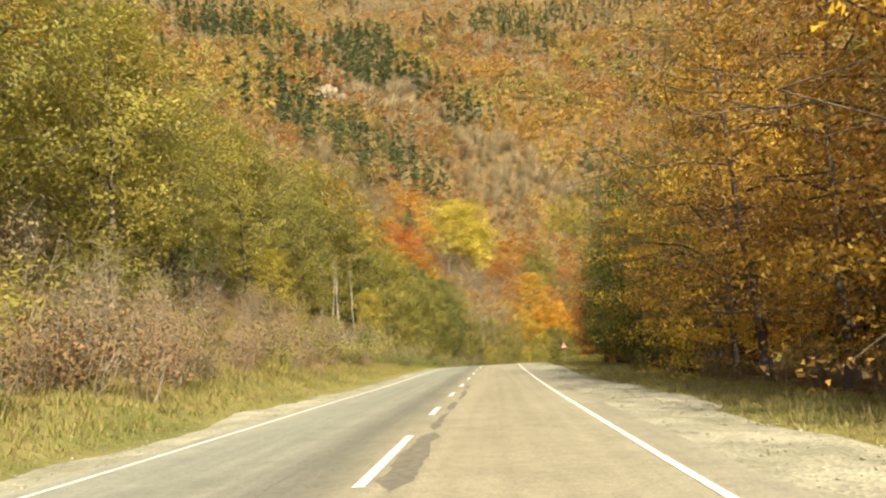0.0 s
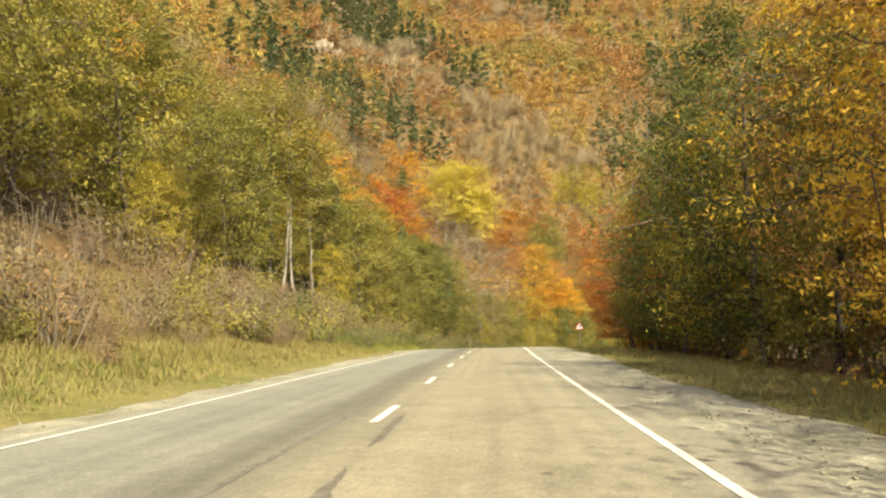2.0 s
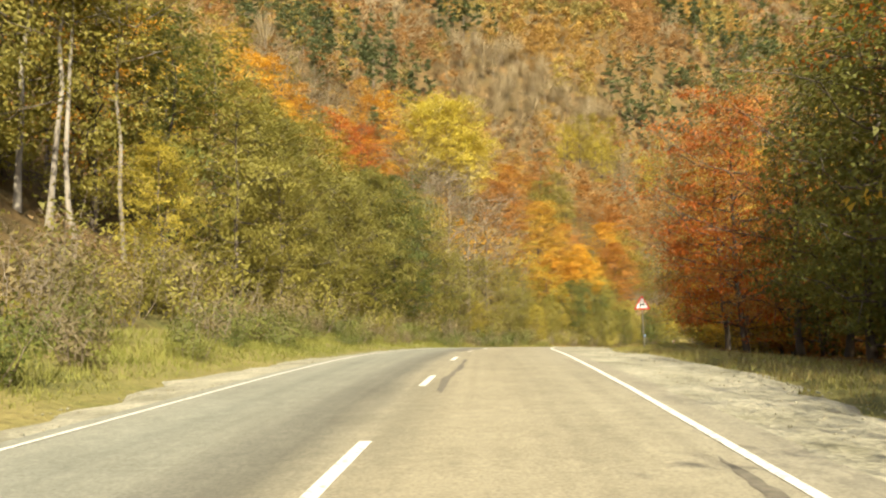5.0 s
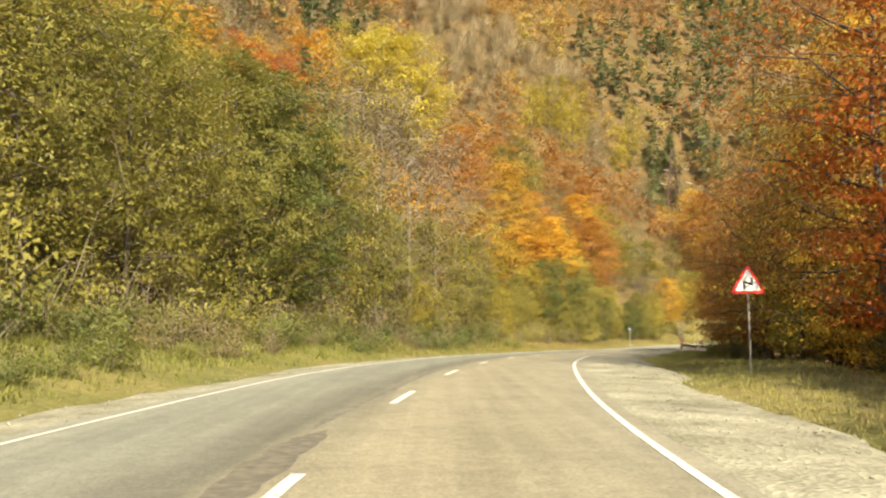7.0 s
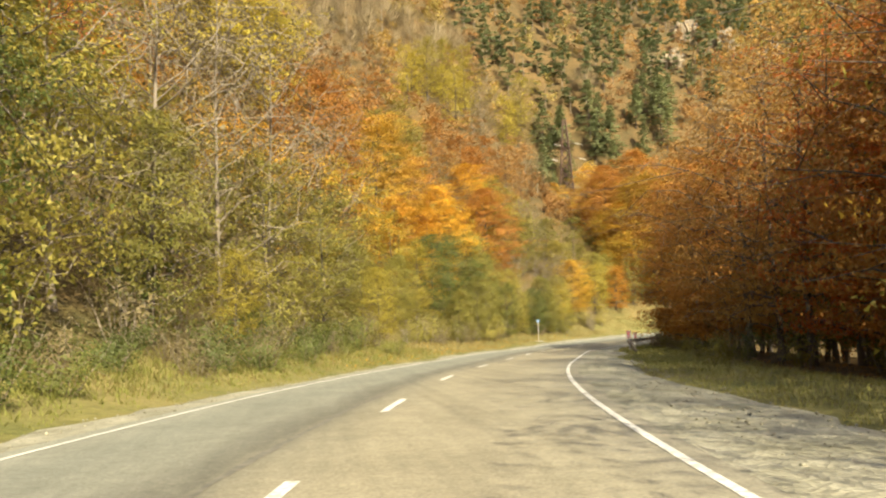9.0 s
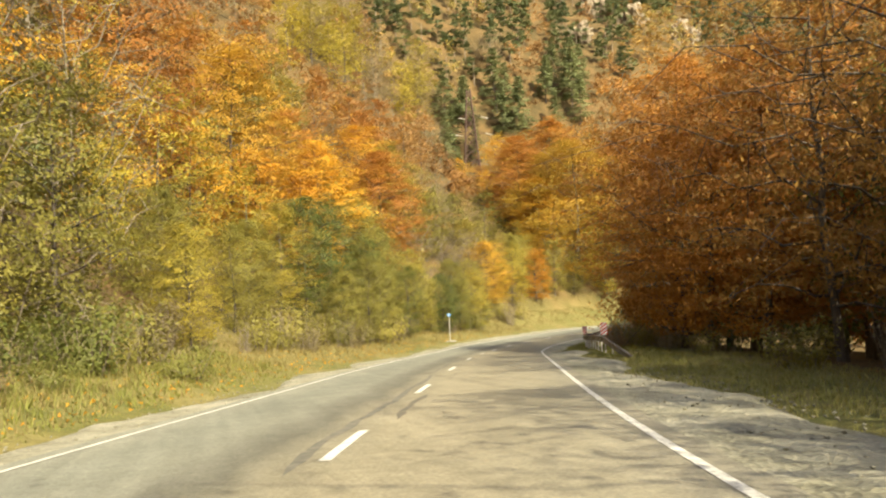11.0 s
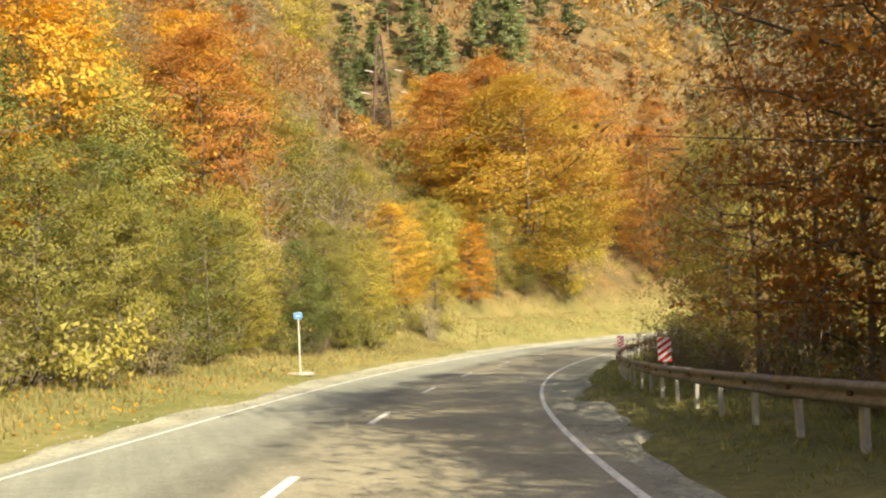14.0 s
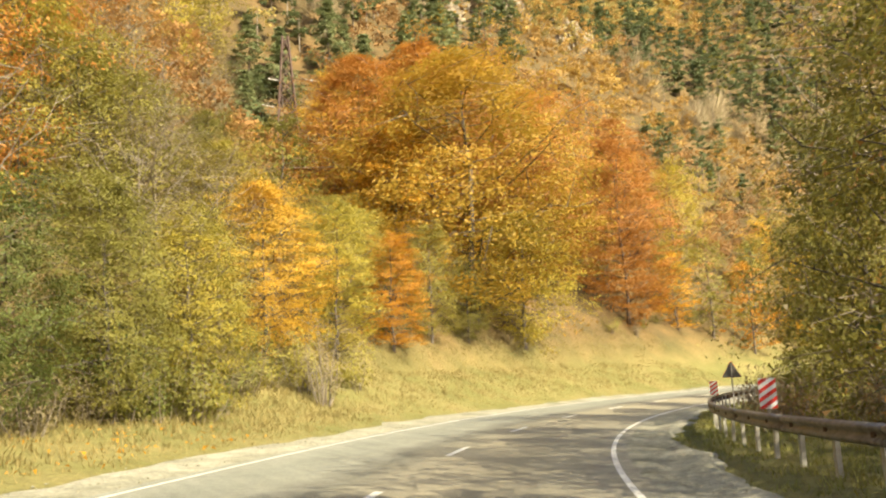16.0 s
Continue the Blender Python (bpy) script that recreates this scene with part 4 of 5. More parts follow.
def scatter():
    r = np.random.default_rng(17)
    out = []
    for x0, x1, y0, y1, gap in ((-60, 200, 165, 330, 3.7), (-90, 260, 20, 420, 4.8), (-300, 330, -20, 640, 6.2), (-620, 620, 300, 1150, 9.0), (-700, 800, 500, 1500, 16.0)):
        X, Y = np.meshgrid(np.arange(x0, x1, gap), np.arange(y0, y1, gap))
        P = np.stack([X.ravel(), Y.ravel()], 1) + r.uniform(-0.45, 0.45, (X.size, 2)) * gap
        out.append(np.c_[P, np.full(len(P), gap)])
    P = np.concatenate(out)
    s, d = lateral(P[:, 0], P[:, 1])
    g = P[:, 2]
    keep = ((g == 3.7) & (d > 18) & (d < 48)) | ((g == 4.8) & (d > np.where(P[:, 1] > 165, 48, 30)) & (d < 112)) | ((g == 6.2) & (d >= 112) & (d < 330)) | ((g == 9.0) & (d >= 330) & (d < 760)) | ((g == 16.0) & (d >= 760) & (d < 1250))
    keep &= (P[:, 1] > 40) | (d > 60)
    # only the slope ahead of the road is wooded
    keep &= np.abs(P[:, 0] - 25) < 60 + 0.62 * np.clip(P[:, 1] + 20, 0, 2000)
    # open ground before the rocks and round the pylon
    for x, y, wide, _ in ROCKS:
        keep &= ~((np.abs(P[:, 0] - x + 0.3 * (y - P[:, 1])) < wide + 1.0) & (P[:, 1] > y - 7) & (P[:, 1] < y + 2))
    keep &= ~((np.abs(P[:, 0] - PYLON[0] + 0.34 * (PYLON[1] - P[:, 1])) < 1.7) & (P[:, 1] > PYLON[1] - 5) & (P[:, 1] < PYLON[1] + 2))
    return P[keep], s[keep], d[keep], r


SPOTS, ALONG, DIST, frng = scatter()
X, Y = SPOTS[:, 0], SPOTS[:, 1]
size_of = frng.uniform(0.6, 1.3, len(SPOTS)) * np.interp(DIST, [18, 48, 55], [0.62, 0.8, 1.0])
size_of = np.where((np.abs(X - PYLON[0] + 0.34 * (PYLON[1] - Y)) < 4.2) & (Y > PYLON[1] - 44) & (Y < PYLON[1] + 1), 0.42 * size_of, size_of)
PATCHES = {}
PATCHES["pine"] = [(-130, 412), (-111, 418), (-72, 329), (-52, 276), (-143, 905), (-55, 447), (-40, 373), (-35, 399), (-9, 385), (-1, 320), (-32, 268), (-21, 265), (-9, 256), (90, 921), (147, 908), (53, 936), (-287, 812), (50, 297), (66, 305), (70, 290), (72, 284), (91, 306), (107, 324), (73, 272), (126, 331), (80, 304), (64, 267), (78, 284), (85, 288), (146, 314), (149, 309), (162, 307), (123, 279), (201, 326), (103, 300)]
PATCHES["rust"] = [(-61, 233), (-52, 232), (-84, 469), (-60, 919), (60, 378), (64, 322), (-66, 368), (-7, 235), (118, 843), (-16, 227), (7, 250), (10, 241), (41, 286), (28, 252), (30, 244), (35, 237), (92, 284), (45, 245), (47, 256), (55, 247), (74, 270), (85, 278), (103, 287), (107, 281), (113, 269)]
PATCHES["orange"] = [(-20, 228), (-13, 218), (11, 440), (34, 333), (18, 310), (13, 426), (40, 311), (12, 240), (21, 268), (40, 254), (63, 248), (59, 263), (112, 292), (121, 292), (138, 282), (41, 240)]
PATCHES["yellow"] = [(-77, 270), (11, 359), (33, 300), (-32, 285), (-58, 878), (24, 265), (35, 267), (56, 284)]
PATCHES["bare"] = [(-66, 481), (-29, 366), (-14, 321), (10, 287), (22, 289), (-80, 442), (38, 288), (-108, 946), (9, 261), (16, 263), (43, 266), (28, 227), (30, 226), (55, 265), (54, 240), (143, 293)]
PATCHES["olive"] = [(23, 240), (24, 212), (27, 211), (41, 234), (52, 242), (-56, 195), (-35, 156)]
KIND_LIST = list(PATCHES)
reach = np.clip(0.044 * np.hypot(X - 10, Y - 60), 6, 24)
score = []
for n, kind in enumerate(KIND_LIST):
    v = {"pine": -0.02, "rust": 0.20, "orange": 0.04, "yellow": -0.36, "bare": 0.12, "olive": 0.22}[kind] + 0.42 * waves(ALONG * 5, DIST, 34.0, 1.9 * n) + frng.normal(0, 0.15, len(X))
    for cx, cy in PATCHES[kind]:
        v = v + (1.9 if kind == "pine" else 1.2) * np.exp(-((X - cx) ** 2 + (Y - cy) ** 2) / reach ** 2)
    score.append(v)
pick = np.argmax(np.array(score), axis=0)
other = np.argmax(np.array(score)[1:], axis=0) + 1
pick = np.where((pick == 0) & (frng.uniform(0, 1, len(X)) < 0.15), other, pick)
WOODS = {"bare": "bare grey-brown trees on the far mountainside", "rust": "rust-coloured beech wood on the far mountainside", "orange": "orange autumn wood on the far mountainside",
         "olive": "olive-yellow wood on the far mountainside", "yellow": "scattered yellow trees on the far mountainside", "pine": "dark green pines on the far mountainside"}
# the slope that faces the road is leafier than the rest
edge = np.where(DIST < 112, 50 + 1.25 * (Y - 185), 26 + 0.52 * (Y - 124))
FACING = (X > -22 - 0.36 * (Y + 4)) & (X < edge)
# the slope next to the road: trees one by one
SINGLE = {"rust": ["rust_back", "brown_back"], "orange": ["orange_back", "gold_back"], "olive": ["olive_back"], "yellow": ["yellow_back"], "bare": ["bare_back"], "pine": ["pine"]}
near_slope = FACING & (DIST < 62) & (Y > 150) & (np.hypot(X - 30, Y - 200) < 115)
counted = {}
for j in np.nonzero(near_slope)[0]:
    kind = KIND_LIST[pick[j]]
    counted[kind] = counted.get(kind, 0) + 1
    if counted[kind] <= {"rust": 60, "orange": 55, "pine": 120}.get(kind, 90):
        names = SINGLE[kind]
        plant(names[int(frng.integers(len(names)))], int(frng.integers(8)), X[j], Y[j], size_of[j] * (0.85 if kind == "pine" else 0.92), 1.08)
    else:
        near_slope[j] = False
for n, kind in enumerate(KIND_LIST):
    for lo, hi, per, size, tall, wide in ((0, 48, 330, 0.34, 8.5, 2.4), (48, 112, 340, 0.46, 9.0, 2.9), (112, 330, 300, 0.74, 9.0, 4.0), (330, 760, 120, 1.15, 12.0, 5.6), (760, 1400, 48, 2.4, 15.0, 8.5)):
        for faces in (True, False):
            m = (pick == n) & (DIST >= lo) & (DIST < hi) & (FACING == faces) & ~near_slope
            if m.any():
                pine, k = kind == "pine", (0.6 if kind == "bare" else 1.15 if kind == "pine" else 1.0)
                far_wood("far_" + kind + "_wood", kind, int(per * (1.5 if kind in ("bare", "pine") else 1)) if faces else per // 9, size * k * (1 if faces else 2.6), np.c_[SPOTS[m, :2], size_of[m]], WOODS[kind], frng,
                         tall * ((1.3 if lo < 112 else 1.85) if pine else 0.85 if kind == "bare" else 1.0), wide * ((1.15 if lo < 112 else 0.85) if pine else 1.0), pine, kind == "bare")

# pale stems that show through the pines and the bare trees
pieces = []
for sx, sy, sz, st in STEMS:
    th_ = np.arange(3) * 2.094
    ring = np.stack([np.cos(th_), np.sin(th_), 0 * th_], 1)
    rad = 0.012 * st[:, None, None] + 0.05
    low = np.stack([sx, sy, sz - 0.5], 1)[:, None] + ring[None] * rad
    top = np.stack([sx, sy, sz + st], 1)[:, None] + ring[None] * rad * 0.6
    v = np.concatenate([low, top], 1)
    f = np.array([(0, 1, 4, 3), (1, 2, 5, 4), (2, 0, 3, 5)])[None] + (np.arange(len(sx)) * 6)[:, None, None]
    pieces.append((v.reshape(-1, 3), f.reshape(-1, 4)))
v, f = joined(pieces)
tagged(mesh_object("far_stems", v, f, TWIG), "pale stems of pines and bare trees on the mountainside", "woodland", kind="stuff")

# valley floor wood beyond the roadside trees, added to close and darken the gaps
r2 = np.random.default_rng(23)
VX, VY = np.meshgrid(np.arange(10, 200, 7.5), np.arange(-20, 200, 7.5))
V = np.stack([VX.ravel(), VY.ravel()], 1) + r2.uniform(-3.3, 3.3, (VX.size, 2))
_, vd = lateral(V[:, 0], V[:, 1])
V = V[(vd < -27) & (vd > -130)]
for kind in ("rust", "olive", "bare"):
    part_of = V[r2.permutation(len(V))[:len(V) // 3]]
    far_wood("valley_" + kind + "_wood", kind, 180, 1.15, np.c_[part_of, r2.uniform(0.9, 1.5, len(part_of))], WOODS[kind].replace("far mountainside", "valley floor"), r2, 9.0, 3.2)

# prototypes that found no place
for kind, protos in KINDS.items():
    for i, proto in enumerate(protos):
        if (kind, i) not in USED:
            for o in [*proto.children_recursive, proto]:
                bpy.data.objects.remove(o)


# ---- roadside furniture ----
def box_bm(bm, centre, size, m=None):
    r = bmesh.ops.create_cube(bm, size=1.0)
    for v in r["verts"]:
        v.co = Vector((v.co.x * size[0], v.co.y * size[1], v.co.z * size[2])) + Vector(centre)
        if m is not None:
            v.co = m @ v.co
    return r["verts"]


def flat_shape(points, thick):
    """A plate in the xz plane, its front towards -y."""
    bm = bmesh.new()
    front = [bm.verts.new((x, -thick / 2, z)) for x, z in points]
    back = [bm.verts.new((x, thick / 2, z)) for x, z in points]
    bm.faces.new(front)
    bm.faces.new(back[::-1])
    n = len(points)
    for i in range(n):
        bm.faces.new((front[(i + 1) % n], front[i], back[i], back[(i + 1) % n]))
    bmesh.ops.recalc_face_normals(bm, faces=bm.faces)
    return bm


def rounded_triangle(side, r, steps=5):
    hgt = side * math.sqrt(3) / 2
    cs = [(-side / 2, 0), (side / 2, 0), (0, hgt)]
    out = []
    for (x, z), a0 in zip(cs, (150, 270, 30)):
        a = math.atan2(hgt / 3 - z, -x)
        cx, cz = x + 2 * r * math.cos(a), z + 2 * r * math.sin(a)
        for i in range(steps + 1):
            b = math.radians(a0 + 120 * i / steps)
            out.append((cx + r * math.cos(b), cz + r * math.sin(b)))
    return out


def pole_bm(height_, radius, sides=10):
    bm = bmesh.new()
    bmesh.ops.create_cone(bm, cap_ends=True, segments=sides, radius1=radius, radius2=radius, depth=height_)
    bmesh.ops.translate(bm, verts=bm.verts, vec=(0, 0, height_ / 2))
    return bm


def warning_sign(x, y, turn, side, up, label, lean=0.0):
    ob = new("warning_sign")
    z = float(height(np.array([x]), np.array([y]))[0])
    part("post", pole_bm(up + side * 0.75 + 0.3, 0.032), GREY_POST, ob, "grey metal post").location = (0, 0.045, -0.3)
    board = part("board", flat_shape(rounded_triangle(side, 0.05), 0.012), SIGN_RED, ob, "red-bordered triangular board")
    board.location = (0, 0, up)
    inner = part("face", flat_shape([(px * 0.74, pz * 0.74 + side * 0.085) for px, pz in rounded_triangle(side, 0.045)], 0.004), SIGN_WHITE, board, "white reflective face")
    inner.location = (0, -0.009, 0)
    k = side / 1.2
    bend = [(-0.16, 0.11), (-0.09, 0.11), (-0.09, 0.32), (0.165, 0.215), (0.165, 0.50), (0.095, 0.50), (0.095, 0.325), (-0.08, 0.40), (-0.16, 0.40)]
    arrow = part("symbol", flat_shape([(px * k, pz * k) for px, pz in bend], 0.003), SIGN_BLACK, board, "black double bend arrow")
    arrow.location = (0, -0.0135, 0.04)
    back = part("backing", flat_shape([(px * 0.96, pz * 0.96 + side * 0.012) for px, pz in rounded_triangle(side, 0.05)], 0.004), SIGN_BACK, board, "dark metal back")
    back.location = (0, 0.009, 0)
    ob.matrix_basis = pose(x, y, z, 0, lean, turn)
    return tagged(ob, label, "road sign")


warning_sign(15.36, 112.02, -10, 0.95, 2.1, "red-bordered white triangle warning of bends ahead", lean=-1.0)
warning_sign(61.9, 211.9, 129, 0.85, 1.25, "triangular road sign seen from its dark back")


def kilometre_post(x, y):
    ob = new("kilometre_post")
    z = float(height(np.array([x]), np.array([y]))[0])
    part("post", pole_bm(2.3, 0.027), POST_WHITE, ob, "white painted post").location = (0, 0, -0.15)
    bm = bmesh.new()
    box_bm(bm, (0, 0, 0), (0.27, 0.014, 0.20))
    bmesh.ops.bevel(bm, geom=[e for e in bm.edges if abs(e.verts[0].co.y - e.verts[1].co.y) > 0.01], offset=0.03, segments=3, affect="EDGES")
    plate = part("plate", bm, SIGN_BLUE, ob, "small blue distance plate")
    plate.location = (0, -0.042, 2.08)
    bm = bmesh.new()
    box_bm(bm, (0, 0, 0), (0.31, 0.01, 0.24))
    bmesh.ops.bevel(bm, geom=[e for e in bm.edges if abs(e.verts[0].co.y - e.verts[1].co.y) > 0.005], offset=0.04, segments=3, affect="EDGES")
    part("border", bm, PLATE_RIM, plate, "pale blue plate border").location = (0, 0.006, 0)
    for dx in (-0.05, 0.0, 0.05):
        bm = bmesh.new()
        box_bm(bm, (0, 0, 0), (0.022, 0.004, 0.085))
        part("bar", bm, SIGN_WHITE, plate).location = (dx, -0.009, 0)
    bm = bmesh.new()
    box_bm(bm, (0, 0, 0), (0.95, 0.4, 0.09))
    bmesh.ops.bevel(bm, geom=bm.edges[:], offset=0.015, segments=2, affect="EDGES")
    part("footing", bm, CONCRETE, ob, "flat pale concrete footing").location = (0, 0, -0.03)
    ob.matrix_basis = pose(x, y, z, 0, 0, -24)
    return tagged(ob, "white kilometre post with a small blue plate", "road sign")


kilometre_post(31.76, 195.65)


# ---- guard rail ----
RAIL_D, RAIL_TOP = -5.5, 0.64
S_KINK = s_at(171.4)
S_END, S_LAST = S_KINK - 4.6, s_at(206.8) + 62
PROFILE = [(0.0, 0.0), (-0.07, -0.03), (-0.075, -0.07), (-0.02, -0.11), (-0.02, -0.14), (-0.075, -0.18), (-0.07, -0.22), (0.0, -0.25)]


def rail_frame(s):
    ramp_ = np.clip((s - S_END) / (S_KINK - S_END), 0, 1)
    p = on_road(np.array([s]), np.array([RAIL_D - 0.5 * (1 - ramp_)]))[0]
    g = float(height(p[:1], p[1:2])[0])
    return p, g + RAIL_TOP * ramp_ + 0.04 * (1 - ramp_) + 0.15 * 0


def guard_rail():
    ob = new("guard_rail")
    marks = [S_END, (S_END + S_KINK) / 2] + list(np.arange(S_KINK, S_LAST, 4.0))
    for a, b in zip(marks, marks[1:]):
        vs, fs = [], []
        steps = 4
        for i in range(steps + 1):
            s = a + (b - a) * i / steps + (0.06 if i == steps else 0)
            p, top = rail_frame(s)
            q, _ = rail_frame(s + 0.3)
            tdir = (q - p)[:2]; tdir /= np.hypot(*tdir)
            left = np.array([-tdir[1], tdir[0]])
            for off, (o, dz) in enumerate(PROFILE):
                vs.append((*(p[:2] - left * o + left * 0.002 * (i == steps)), top + dz))
        n = len(PROFILE)
        for i in range(steps):
            for j in range(n - 1):
                fs.append((i * n + j, (i + 1) * n + j, (i + 1) * n + j + 1, i * n + j + 1))
        beam = mesh_object("beam", vs, fs, STEEL, ob)
        solid = beam.modifiers.new("thickness", "SOLIDIFY")
        solid.thickness = 0.012
    post_bm = bmesh.new()
    box_bm(post_bm, (0, 0.045, 0.15), (0.05, 0.012, 1.0))
    box_bm(post_bm, (0, -0.045, 0.15), (0.05, 0.012, 1.0))
    box_bm(post_bm, (0.03, 0, 0.15), (0.012, 0.102, 1.0))
    me = bpy.data.meshes.new("post")
    post_bm.to_mesh(me); post_bm.free(); me.materials.append(POST_WHITE)
    block_bm = bmesh.new()
    box_bm(block_bm, (0, 0, 0), (0.12, 0.10, 0.16))
    mb = bpy.data.meshes.new("spacer")
    block_bm.to_mesh(mb); block_bm.free(); mb.materials.append(IRON)
    for i, s in enumerate(np.arange(S_KINK - 1.2, S_LAST, 1.6)):
        p, top = rail_frame(s)
        k = int(s)
        turn = math.degrees(math.atan2(LEFT[k, 1], LEFT[k, 0]))
        out = -LEFT[k]
        o = new("post", me); o.parent = ob
        o.matrix_basis = pose(p[0] + out[0] * 0.09, p[1] + out[1] * 0.09, top - 0.75 - (0.02 if s > S_KINK else 0.05), rng.uniform(-2, 2), rng.uniform(-2, 2), turn)
        c = new("spacer", mb); c.parent = ob
        c.matrix_basis = pose(p[0] + out[0] * 0.02, p[1] + out[1] * 0.02, top - 0.155, 0, 0, turn)
    return tagged(ob, "weathered steel guard rail on pale posts", "guard rail")


guard_rail()


def hazard_marker(s, turn):
    """Striped plate that stands on the rail."""
    ob = new("hazard_marker")
    p, top = rail_frame(s)
    w, hh = 0.27, 0.48
    bm = bmesh.new()
    box_bm(bm, (0, 0, 0), (w, 0.014, hh))
    board = part("board", bm, SIGN_WHITE, ob, "white reflective plate")
    board.location = (0, 0, 0.06 + hh / 2)
    for i in range(5):
        z0 = -hh / 2 - 0.18 + i * 0.137
        pts = [(-w / 2, z0), (w / 2, z0 + 0.18), (w / 2, z0 + 0.248), (-w / 2, z0 + 0.068)]
        # clip the stripe to the plate
        clip = []
        for (x0, a0), (x1, a1) in zip(pts, pts[1:] + pts[:1]):
            for k in range(8):
                clip.append((x0 + (x1 - x0) * k / 8, min(hh / 2 - 0.002, max(-hh / 2 + 0.002, a0 + (a1 - a0) * k / 8))))
        uniq = [c for j, c in enumerate(clip) if c != clip[j - 1]]
        part("stripe", flat_shape(uniq, 0.003), SIGN_RED, board).location = (0, -0.0105, 0)
    bm = bmesh.new()
    box_bm(bm, (0, 0.02, 0.0), (0.05, 0.02, 0.30))
    part("bracket", bm, STEEL, ob, "steel bracket bolted to the rail").location = (0, 0, 0.02)
    ob.matrix_basis = pose(p[0] - LEFT[int(s), 0] * 0.05, p[1] - LEFT[int(s), 1] * 0.05, top, 0, 0, turn)
    return tagged(ob, "red and white striped hazard plate on the guard rail", "road marker", "hazard plates")


for q, turn in ((171.7, -22), (190.3, -26), (208.7, -36), (225.9, -52)):
    hazard_marker(s_at(q), turn)


# ---- pylon on the slope ----
def pylon(x, y, tall):
    ob = new("lattice_pylon")
    z = float(height(np.array([x]), np.array([y]))[0])

    def bar(name, a, b, r, mat=IRON):
        v, f = tube([a, b], [r, r], 4)
        mesh_object(name, v, f, mat, ob)

    def corner(i, q):
        w = 1.5 * (1 - q) + 0.32 * q
        return np.array([(-w, w)[i in (1, 2)], (-w, w)[i in (2, 3)], -0.5 + q * (tall + 0.5)])

    for i in range(4):
        bar("leg", corner(i, 0), corner(i, 1), 0.14)
    n = 9
    for k in range(n):
        for i in range(4):
            bar("brace", corner(i, k / n), corner((i + 1) % 4, (k + 1) / n), 0.075)
            bar("brace", corner((i + 1) % 4, k / n), corner(i, (k + 1) / n), 0.065)
    for q, reach in ((0.475, 2.8), (0.675, 2.1)):
        zz = q * tall
        for sgn in (-1, 1):
            for lift in (0.0, 0.9):
                bar("cross_arm", (0.3 * sgn, 0, zz + lift), (reach * sgn, 0, zz), 0.05)
            bar("insulator", (reach * sgn, 0, zz), (reach * sgn + 1.3, -0.6, zz - 0.45), 0.09, POST_WHITE)
    ob.matrix_basis = pose(x, y, z, 0, 0, -15)
    return tagged(ob, "rusty steel lattice power pylon among the trees", "pylon")


pylon(*PYLON, 15.7)


# ---- rock faces on the mountain ----
def rock_face(x, y, wide, tall, seed):
    r = np.random.default_rng(seed)
    bm = bmesh.new()
    bmesh.ops.create_icosphere(bm, subdivisions=5, radius=1.0)
    for v in bm.verts:
        c = v.co.copy()
        n = noise.noise(c * 1.3 + Vector((seed, 0, 0))) * 0.9 + noise.noise(c * 3.7 + Vector((0, seed, 0))) * 0.45 + noise.noise(c * 9.0) * 0.2
        step = math.floor(c.z * 5 + n * 2.5) / 5
        crack = 0.16 * math.floor(c.x * 4 + n * 2) % 0.3
        c = c * (1 + n * 0.55 - crack)
        c.z = 0.35 * c.z + 0.65 * step
        v.co = Vector((c.x * wide, c.y * 3.0, c.z * tall))
    ob = part("rock_face", bm, ROCK)
    z = float(height(np.array([x]), np.array([y]))[0])
    ob.matrix_basis = pose(x, y, z + 0.25 * tall, 0, 0, r.uniform(-15, 15) - 20)
    return tagged(ob, "pale weathered limestone rock face on the mountainside", "rock")


for k, (x, y, wide, tall) in enumerate(ROCKS):
    rock_face(x, y, wide, tall, 3 + 4 * k)


# ---- repairs and stains on the asphalt ----
CRACK, mt, mb = material("old_crack_filler", 0.85, 0.3)
mf = noise_at(mt, 6.0, 6.0)
mt.links.new(ramp(mt, mf, (0.35, (0.10, 0.092, 0.07)), (0.65, (0.17, 0.155, 0.115))), mb.inputs["Base Color"])


def tar_strip(name, y0, y1, d, width, seed, mat=PATCH, label="dark tar repair along the worn road centre"):
    r = np.random.default_rng(seed)
    s = np.arange(s_at(y0), s_at(y1), 0.12)
    wob = np.convolve(r.normal(0, 1, len(s) + 24), np.ones(25) / 25, "valid") * 1.6
    edge = np.convolve(r.normal(0, 1, len(s) + 12), np.ones(13) / 13, "valid") * 1.4 + np.convolve(r.normal(0, 1, len(s) + 2), np.ones(3) / 3, "valid") * 0.12
    w = width * np.clip(0.8 + 0.45 * edge, 0.25, 1.4) * np.minimum(1, np.minimum(np.arange(len(s)), np.arange(len(s))[::-1]) / 6)
    a = on_road(s, d + 0.12 * wob - w / 2, 0.0335)
    b = on_road(s, d + 0.12 * wob + w / 2, 0.0335)
    v = np.stack([a, b], 1).reshape(-1, 3)
    i = np.arange(len(s) - 1) * 2
    return tagged(mesh_object(name, v, np.stack([i, i + 2, i + 3, i + 1], 1), mat), label, "road repair", kind="structure")


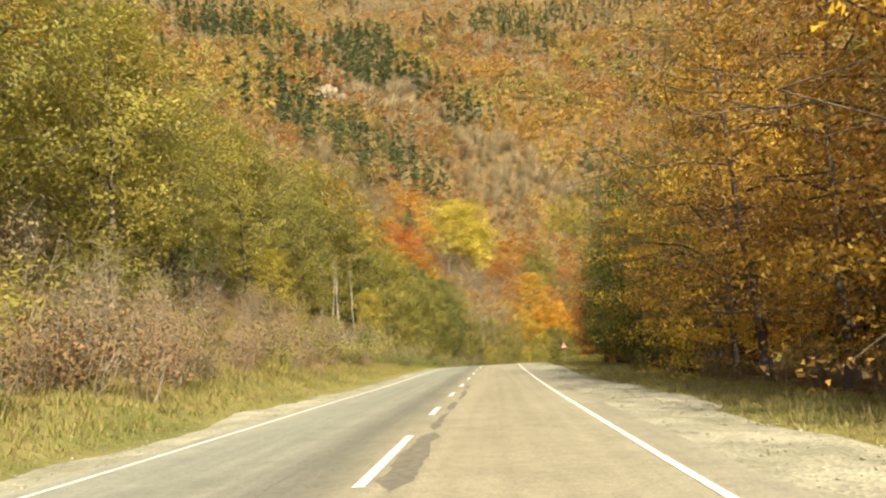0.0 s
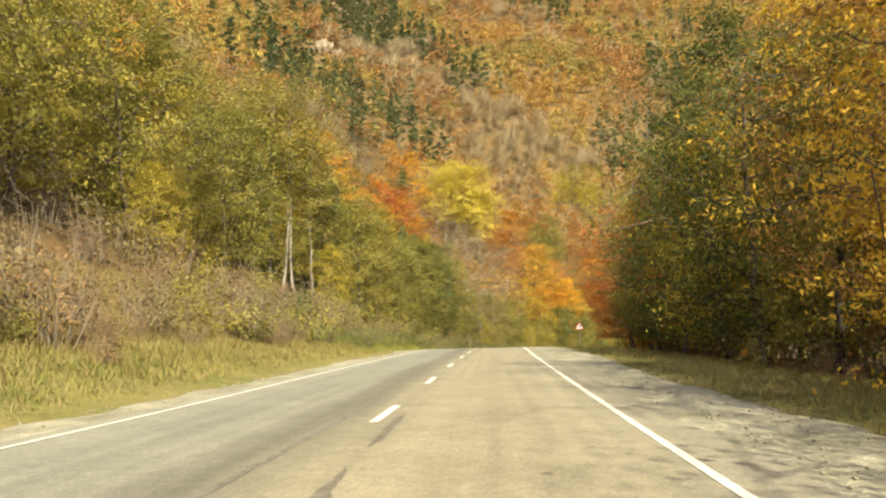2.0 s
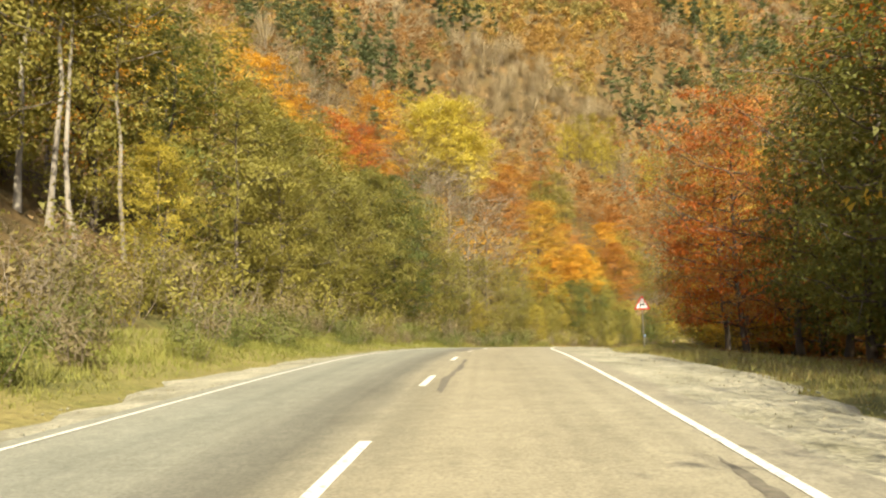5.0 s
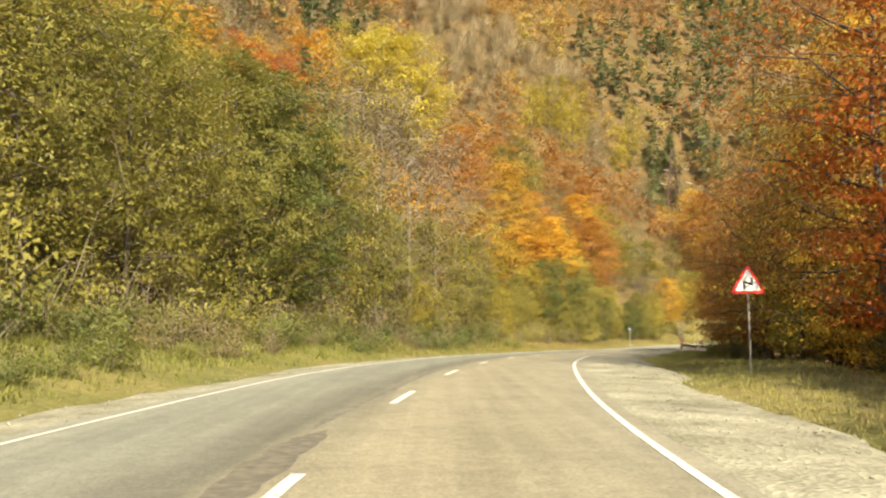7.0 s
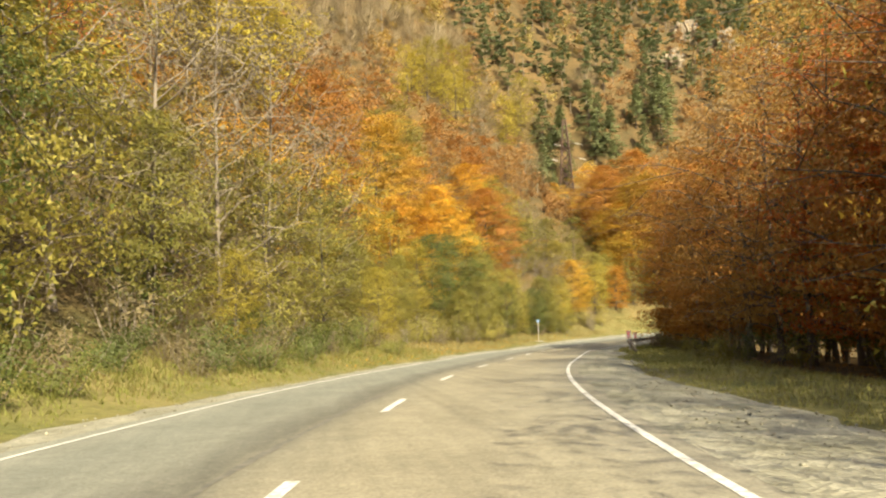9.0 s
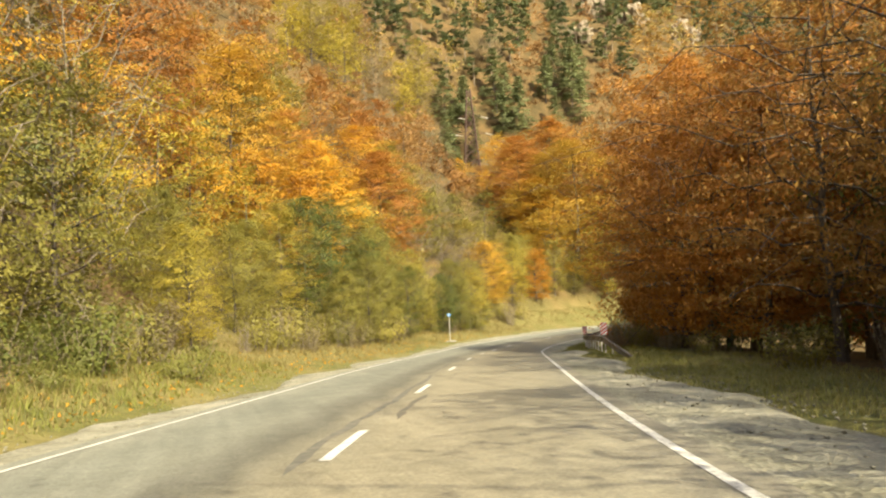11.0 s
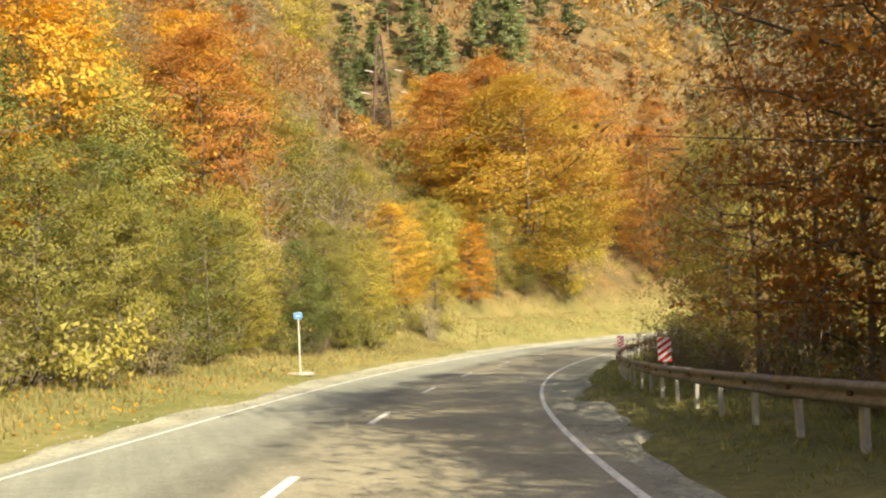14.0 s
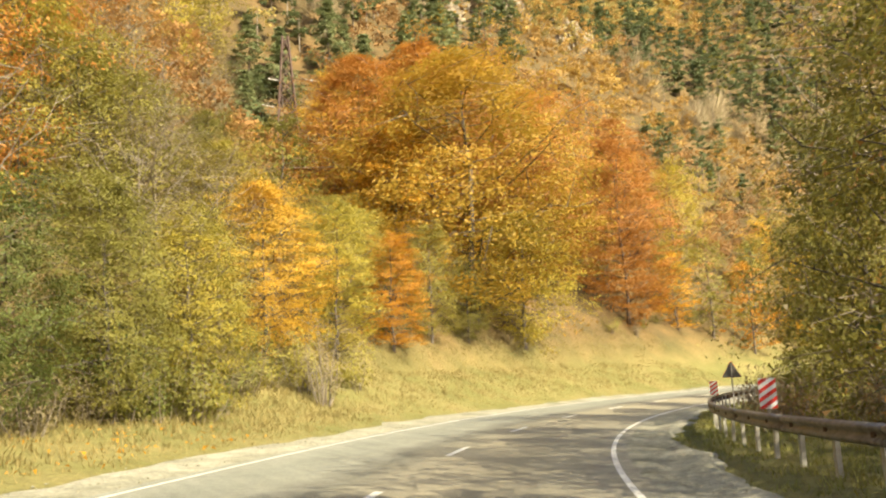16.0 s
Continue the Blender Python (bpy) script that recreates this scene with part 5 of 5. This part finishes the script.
for k, (y0, y1, d, w) in enumerate(((17.5, 23.2, -0.30, 0.36), (23.5, 27.6, -0.30, 0.20), (28.2, 31.5, -0.32, 0.26), (32.5, 38.1, -0.32, 0.2), (39, 42.5, -0.3, 0.12), (62.5, 66.0, -0.22, 0.12), (80, 90, -0.34, 0.13), (69.0, 75.0, -2.88, 0.13), 
                                    (97.9, 102.9, 0.3, 0.4), (148.7, 153.1, -0.3, 0.14))):
    tar_strip("tar_repair", y0, y1, d, w, 40 + k)


for k, (y0, y1, d, w) in enumerate(((102.9, 116.7, 0.45, 0.12), (114.7, 135.1, 0.62, 0.10), (144.5, 160.1, 0.25, 0.16), (160.1, 177.8, 0.35, 0.1), (32.5, 45.3, 0.4, 0.1), (16, 34, 0.85, 0.06))):
    tar_strip("crack_filling", y0, y1, d, w, 60 + k, CRACK, "thin weathered crack filling in the asphalt")


# ---- grass, weeds and fallen leaves ----
def blades(name, n, s0, s1, d0, d1, tall, colour, label, seed, lean=1.0, clump=5):
    r = np.random.default_rng(seed)
    m = n // clump
    s = np.repeat(r.uniform(s0, s1, m), clump) + r.normal(0, 0.09, m * clump)
    dd = d0 + (d1 - d0) * np.repeat(r.uniform(0, 1, m) ** 0.9, clump) + r.normal(0, 0.09, m * clump)
    p = on_road(s, dd)
    p[:, 2] = height(p[:, 0], p[:, 1]) - 0.07
    k = len(p)
    L = tall * r.uniform(0.5, 1.3, (k, 1)) * np.clip(0.25 + np.abs(dd - d0)[:, None] * 0.45, 0.3, 1.0)
    a = r.uniform(0, 6.283, k)
    out = np.stack([np.cos(a), np.sin(a), 0 * a], 1)
    side = np.stack([-np.sin(a), np.cos(a), 0 * a], 1) * 0.010 * (1 + tall)
    tip = p + out * L * lean * r.uniform(0.2, 1.2, (k, 1)) + np.array([0, 0, 1]) * L
    v = np.stack([p - side, p + side, tip], 1).reshape(-1, 3)
    f = np.arange(k * 3).reshape(-1, 3)
    return tagged(mesh_object(name, v, f, LEAVES[colour]), label, "grass", kind="stuff")


LEAVES["straw"] = leaf_material("straw", [(0.165, 0.14, 0.046), (0.245, 0.195, 0.068), (0.32, 0.255, 0.095), (0.40, 0.32, 0.125)], 0.75, 0.3, 0.5, 0.0, 0.1)
LEAVES["fresh"] = leaf_material("fresh_grass", [(0.13, 0.15, 0.03), (0.21, 0.215, 0.045), (0.32, 0.29, 0.08), (0.44, 0.37, 0.13)], 0.7)
S0, S1 = s_at(11.9), s_at(223.4)
blades("dry_grass", 50000, S0, s_at(79.1), 5.3, 13.5, 0.30, "straw", "dry straw-coloured grass on the roadside bank", 1)
blades("green_grass", 16000, S0, s_at(106.6), 5.0, 8.0, 0.22, "fresh", "green and yellow grass along the shoulder", 2)
blades("green_grass", 30000, s_at(75.3), s_at(166.6), 5.1, 9.5, 0.24, "fresh", "green and yellow grass at the foot of the bank", 3)
blades("dry_grass", 32000, s_at(133), s_at(223.4), 5.2, 11.0, 0.24, "straw", "dry grass on the roadside bank", 4)
blades("dry_grass", 40000, s_at(215.3), s_at(223.4) + 45, 5.2, 14.0, 0.20, "straw", "dry grass on the sunny mound", 5)
blades("green_grass", 46000, S0, s_at(170), -5.0, -11.0, 0.13, "fresh", "short green grass along the wood's edge", 6)
blades("dry_grass", 7000, S0, s_at(106.6), -5.2, -9.5, 0.24, "straw", "dry grass along the gravel shoulder", 7)
blades("green_grass", 30000, s_at(148.7), s_at(223.4) + 30, -3.7, -8.5, 0.12, "fresh", "short green grass under the guard rail", 8)


def litter(name, n, s0, s1, d0, d1, colour, label, seed):
    r = np.random.default_rng(seed)
    p = on_road(r.uniform(s0, s1, n), d0 + (d1 - d0) * r.uniform(0, 1, n))
    p[:, 2] = height(p[:, 0], p[:, 1]) - 0.02
    v, f, _ = leaf_cloud(p, 1, 0.02, 0.10, r, 0.3)
    return tagged(mesh_object(name, v, f, LEAVES[colour]), label, "fallen leaves", kind="stuff")


litter("fallen_leaves", 1200, s_at(148.7), s_at(215.3), 5.4, 9.0, "orange", "orange fallen leaves beside the gravel shoulder", 11)
litter("fallen_leaves", 9000, s_at(13.9), s_at(160.1), -20, -10, "brown", "brown fallen leaves on the wood's floor", 12)


# ---- stones in the gravel ----
def stones(name, n, s0, s1, d0, d1, seed):
    r = np.random.default_rng(seed)
    p = on_road(r.uniform(s0, s1, n), d0 + (d1 - d0) * r.uniform(0, 1, n))
    p[:, 2] = height(p[:, 0], p[:, 1]) + 0.055
    base = np.array([(1, 0, 0), (-1, 0, 0), (0, 1, 0), (0, -1, 0), (0, 0, 1), (0, 0, -1)], float)
    tri = np.array([(0, 2, 4), (2, 1, 4), (1, 3, 4), (3, 0, 4), (2, 0, 5), (1, 2, 5), (3, 1, 5), (0, 3, 5)])
    sz = r.uniform(0.012, 0.034, (n, 1, 1)) * r.uniform(0.6, 1.3, (n, 6, 1)) * np.array([1, 1, 0.7])
    a = r.uniform(0, 6.28, n)
    ca, sa = np.cos(a)[:, None], np.sin(a)[:, None]
    b = base[None] * sz
    v = np.stack([b[..., 0] * ca - b[..., 1] * sa, b[..., 0] * sa + b[..., 1] * ca, b[..., 2]], -1) + p[:, None]
    f = (np.arange(n)[:, None, None] * 6 + tri[None]).reshape(-1, 3)
    return tagged(mesh_object(name, v.reshape(-1, 3), f, GRAVEL), "loose pale stones on the gravel shoulder", "gravel", kind="stuff")


stones("loose_stones", 2400, S0, s_at(160.1), -3.9, -5.8, 21)
stones("loose_stones", 1800, S0, s_at(223.4), 3.6, 4.9, 22)
